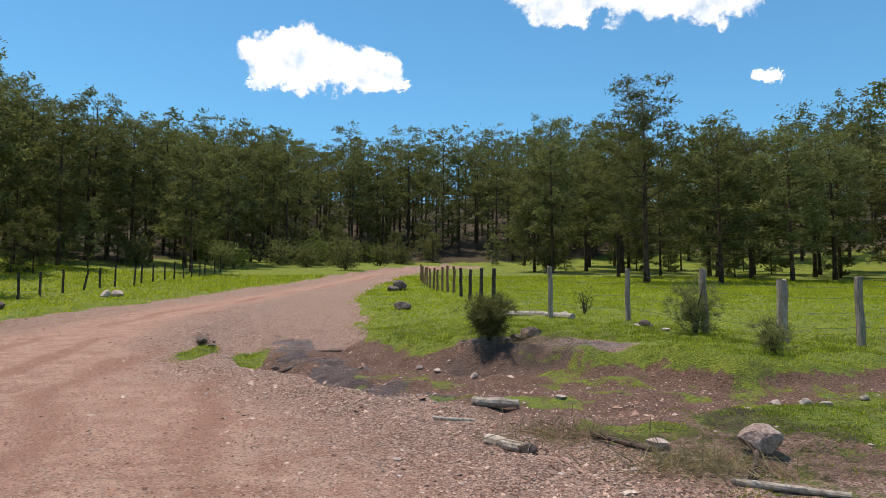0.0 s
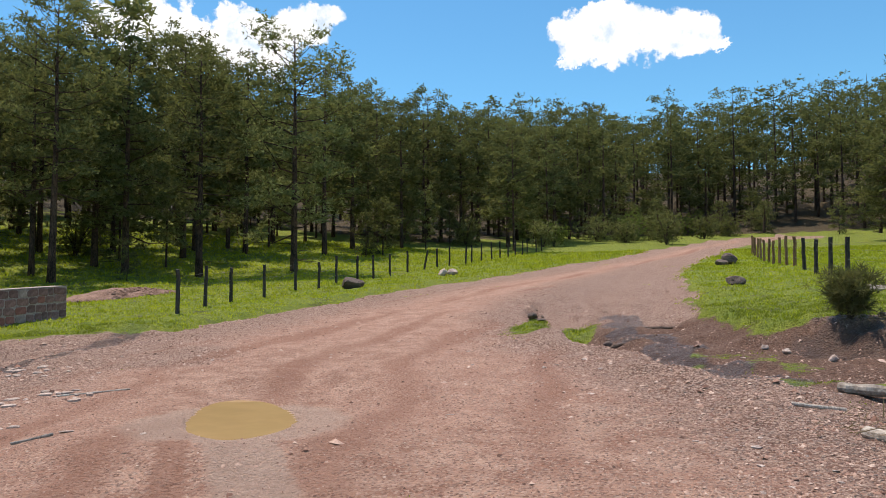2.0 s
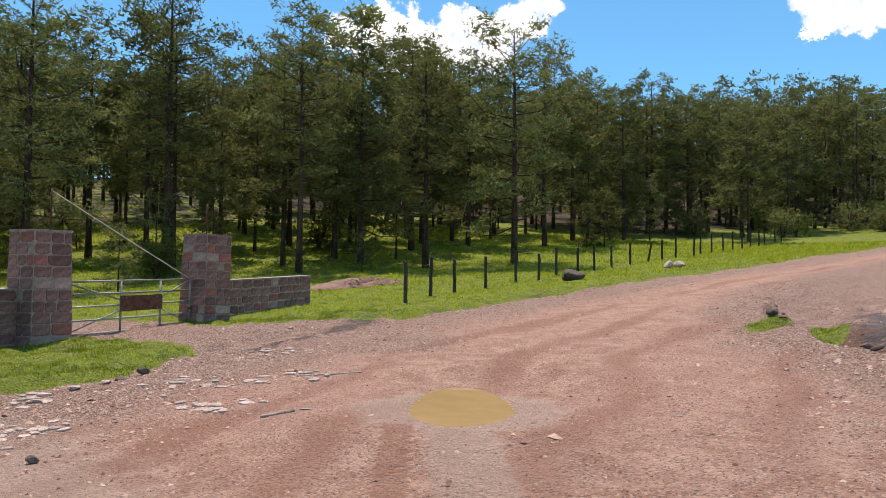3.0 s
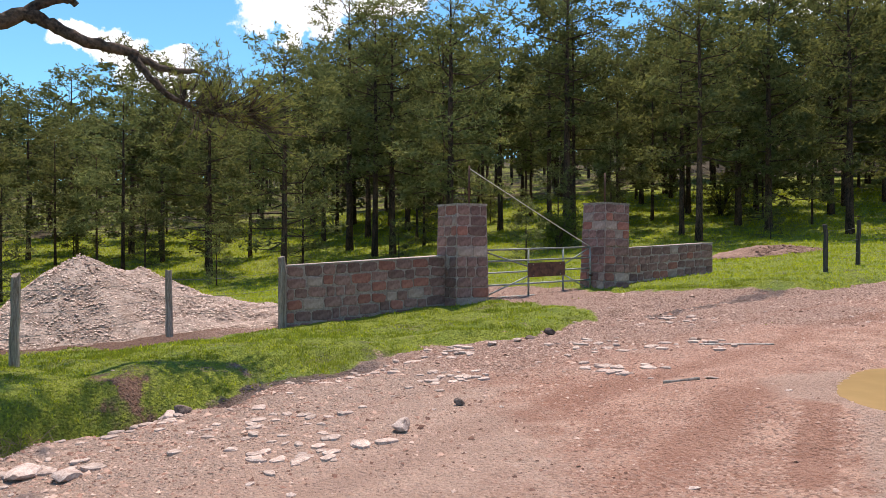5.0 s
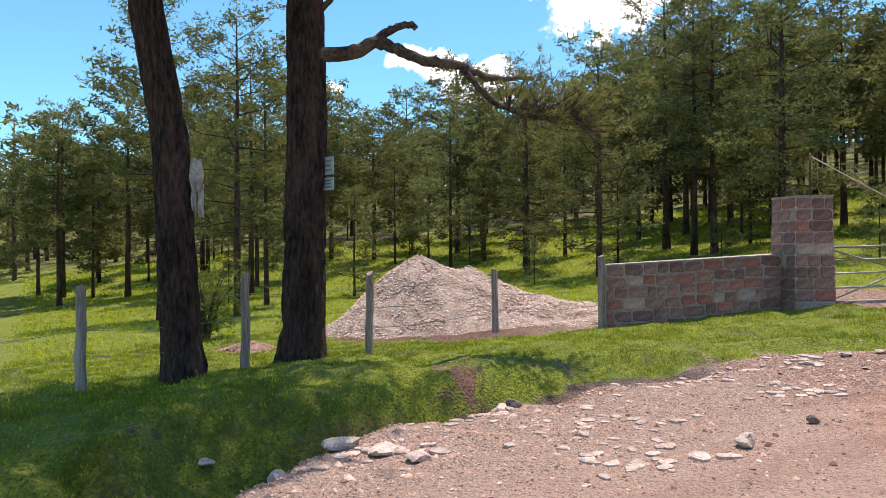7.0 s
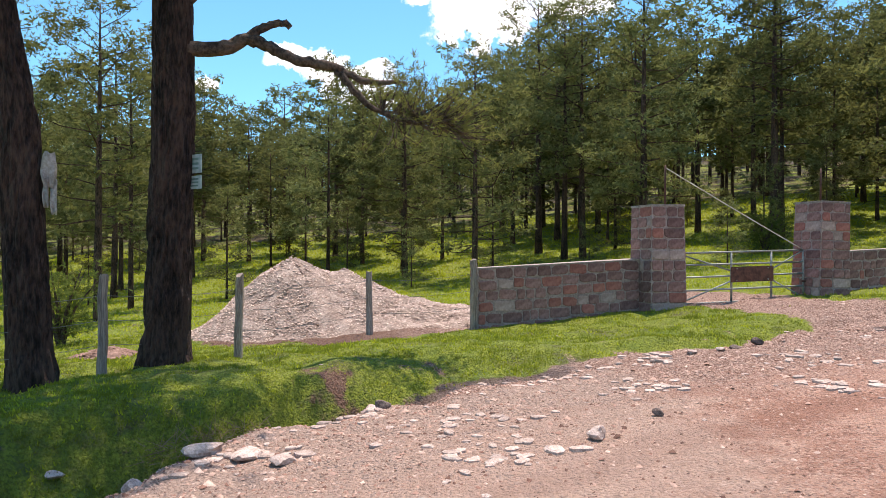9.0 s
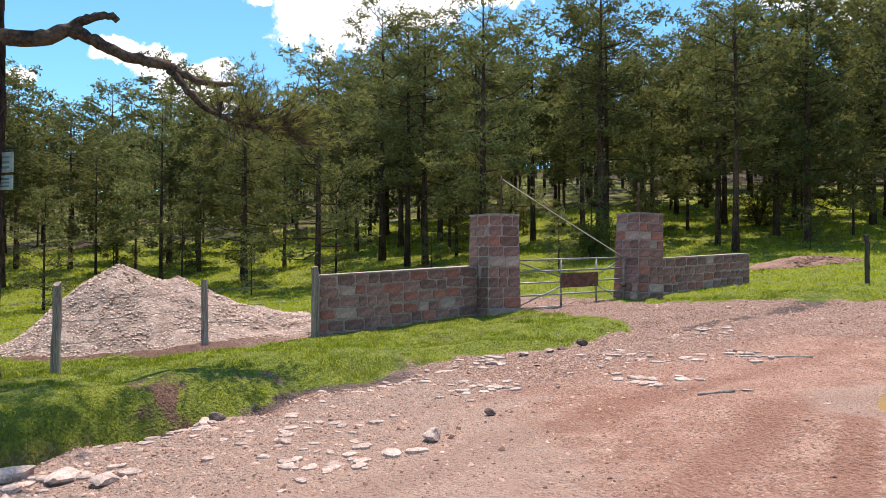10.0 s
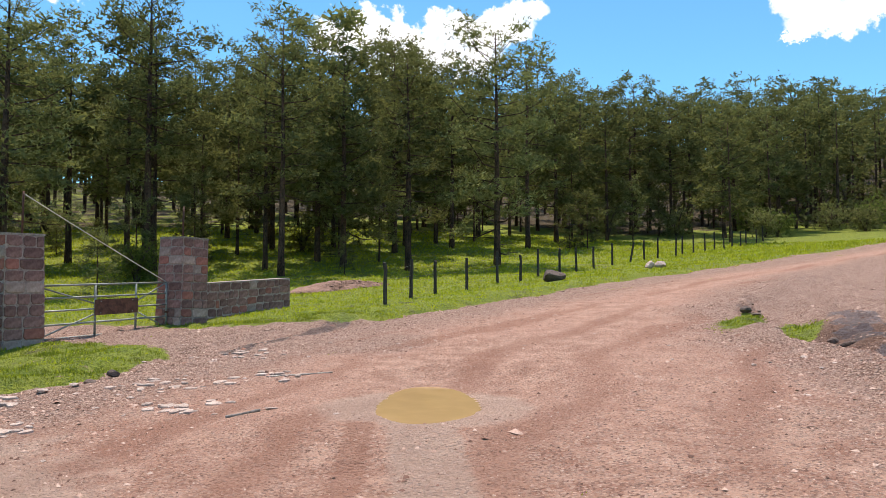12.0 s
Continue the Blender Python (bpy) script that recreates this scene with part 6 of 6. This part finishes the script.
def make_grass(name, label, spots, seed, lo, hi, tall, wide, b, cut, far=True):
    x, y, d, r = polar_spots(spots, seed, lo, hi, power=1.0 if far else 1.25)
    grass, grit, wet = cover(x, y)
    patchy = value_noise(x, y, 1.3, 52) * 0.6 + value_noise(x, y, 5.0, 53) * 0.4
    keep = (grass + (patchy - 0.5) * 1.3 > cut) & (litter_cover(x, y) < 0.5) & ((x + 4.85) ** 2 + (y - 5.65) ** 2 > 1.5)
    keep &= ~((np.abs(side_of(x, y, [WALL_A, WALL_B]) + 0.2) < 0.35) & (y > 1.4) & (y < 13.6))
    x, y, d, patchy, grass = x[keep], y[keep], d[keep], patchy[keep], grass[keep]
    z = height(x, y)
    n = len(x)
    clump = value_noise(x, y, 3.3, 56)
    hgt = (tall + 0.0017 * d) * (0.4 + 1.2 * patchy) * (1.0 if far else 0.30 + 1.1 * clump ** 1.5) * (0.3 + 0.7 * step(grass, 0.55, 0.98))
    c = np.repeat(np.stack([x, y, z - 0.01], 1), b, 0)
    spread = np.repeat(0.03 + 0.004 * d, b) if far else np.full(n * b, 0.035)
    c[:, 0] += r.normal(size=n * b) * spread
    c[:, 1] += r.normal(size=n * b) * spread
    h = np.repeat(hgt, b) * r.uniform(0.6, 1.3, n * b)
    a = r.uniform(0, 6.28, n * b)
    w = np.repeat(wide + 0.0009 * d if far else np.full(n, wide), b)
    u = np.stack([np.cos(a), np.sin(a), np.zeros(n * b)], 1) * w[:, None]
    tip = c + np.stack([r.normal(0, 0.4, n * b) * h, r.normal(0, 0.4, n * b) * h, h], 1)
    v = np.stack([c - u, c + u, tip], 1)
    tone = np.repeat(np.clip(value_noise(x, y, 2.2, 54) * 0.7 + value_noise(x, y, 0.6, 55) * 0.3 + r.normal(0, 0.2, n), 0, 1), b * 3)
    ob = new(name, soup(name, v.reshape(-1, 3), np.arange(n * b * 3).reshape(-1, 3), M_GRASS if far else M_GRASS_VERGE, tone))
    tagged(ob, label, "grass", kind="stuff")


def make_grit():
    x, y, d, r = polar_spots(290000, 61, 3.6, 26, power=1.3)
    grass, grit, wet = cover(x, y)
    clump = value_noise(x, y, 0.9, 62) * 0.5 + value_noise(x, y, 3.4, 63) * 0.5
    want = (0.10 + 0.85 * grit) * (0.25 + 1.2 * clump) * (grass < 0.3) * (1 - 0.5 * mud_cover(x, y)) * ((zones(x, y)[0] > 0.1) | (y > 3))
    keep = (r.uniform(0, 1, len(x)) < want) & (np.hypot(x - PUDDLE[0], y - PUDDLE[1]) > 0.95)
    x, y, d = x[keep], y[keep], d[keep]
    size = np.exp(r.normal(math.log(0.0085), 0.5, len(x))) * (0.8 + 0.03 * d)
    ob = new("road_grit", chip_soup("road_grit", x, y, height(x, y) + size * 0.3, size, r, M_GRIT, 0.75))
    tagged(ob, "loose broken stone chips on the road", "gravel", kind="stuff")


make_grass("meadow_grass", "short bright green meadow grass", 80000, 51, 4.5, 62, 0.024, 0.0035, 4, 0.52)
make_grass("verge_grass", "uneven tufts of green grass on the verges", 150000, 57, 5.0, 17.5, 0.032, 0.0065, 4, 0.56, False)
make_grit()

ground = bpy.data.objects["ground"]
g = random.Random(71)
count = 0
STONES = [rock_mesh(110 + k, (0.42, 0.3, 0.2)[k % 3], 1) for k in range(9)]
while count < 290:
    a, d = radians(g.uniform(-35, 118)), 4.2 + 9.5 * g.random()
    x, y = -math.sin(a) * d, math.cos(a) * d
    gr, gt, wt = (float(q[0]) for q in cover(np.array([x]), np.array([y])))
    if g.random() > (0.12 + gt) * (1 - gr) * (0.3 + float(value_noise(x, y, 1.1, 72))) or math.hypot(x - PUDDLE[0], y - PUDDLE[1]) < 1.0:
        continue
    s = math.exp(g.gauss(math.log(0.027), 0.4))
    child("stone", STONES[g.randrange(9)], ground, pose(x, y, ground_z(x, y) + s * 0.05, g.uniform(-8, 8), g.uniform(-8, 8), g.uniform(0, 360)) @ Matrix.Diagonal((s * g.uniform(0.9, 1.5), s, s, 1)))
    count += 1
# flat pale slabs that come through the road
for cx, cy, n, w in ((-5.75, 1.05, 34, 0.42), (-7.5, 2.8, 24, 0.5), (-7.05, 4.35, 28, 0.45), (-6.2, -0.8, 22, 0.45), (-8.3, 4.9, 26, 0.7), (-7.6, 6.1, 14, 0.5), (-6.7, 0.9, 26, 0.8), (-9.2, 3.4, 22, 0.5), (-8.6, 2.0, 24, 0.6), (-9.8, 7.0, 18, 0.7), (-7.4, -0.3, 20, 0.5)):
    for k in range(n):
        x, y = cx + g.gauss(0, w * 0.5), cy + g.gauss(0, w * 0.5)
        s = g.uniform(0.025, 0.075)
        child("slab", SLABS[g.randrange(6)], ground, pose(x, y, ground_z(x, y) + 0.004, g.uniform(-3, 3), g.uniform(-3, 3), g.uniform(0, 360)) @ Matrix.Diagonal((s * 1.3, s, s * 0.9, 1)))
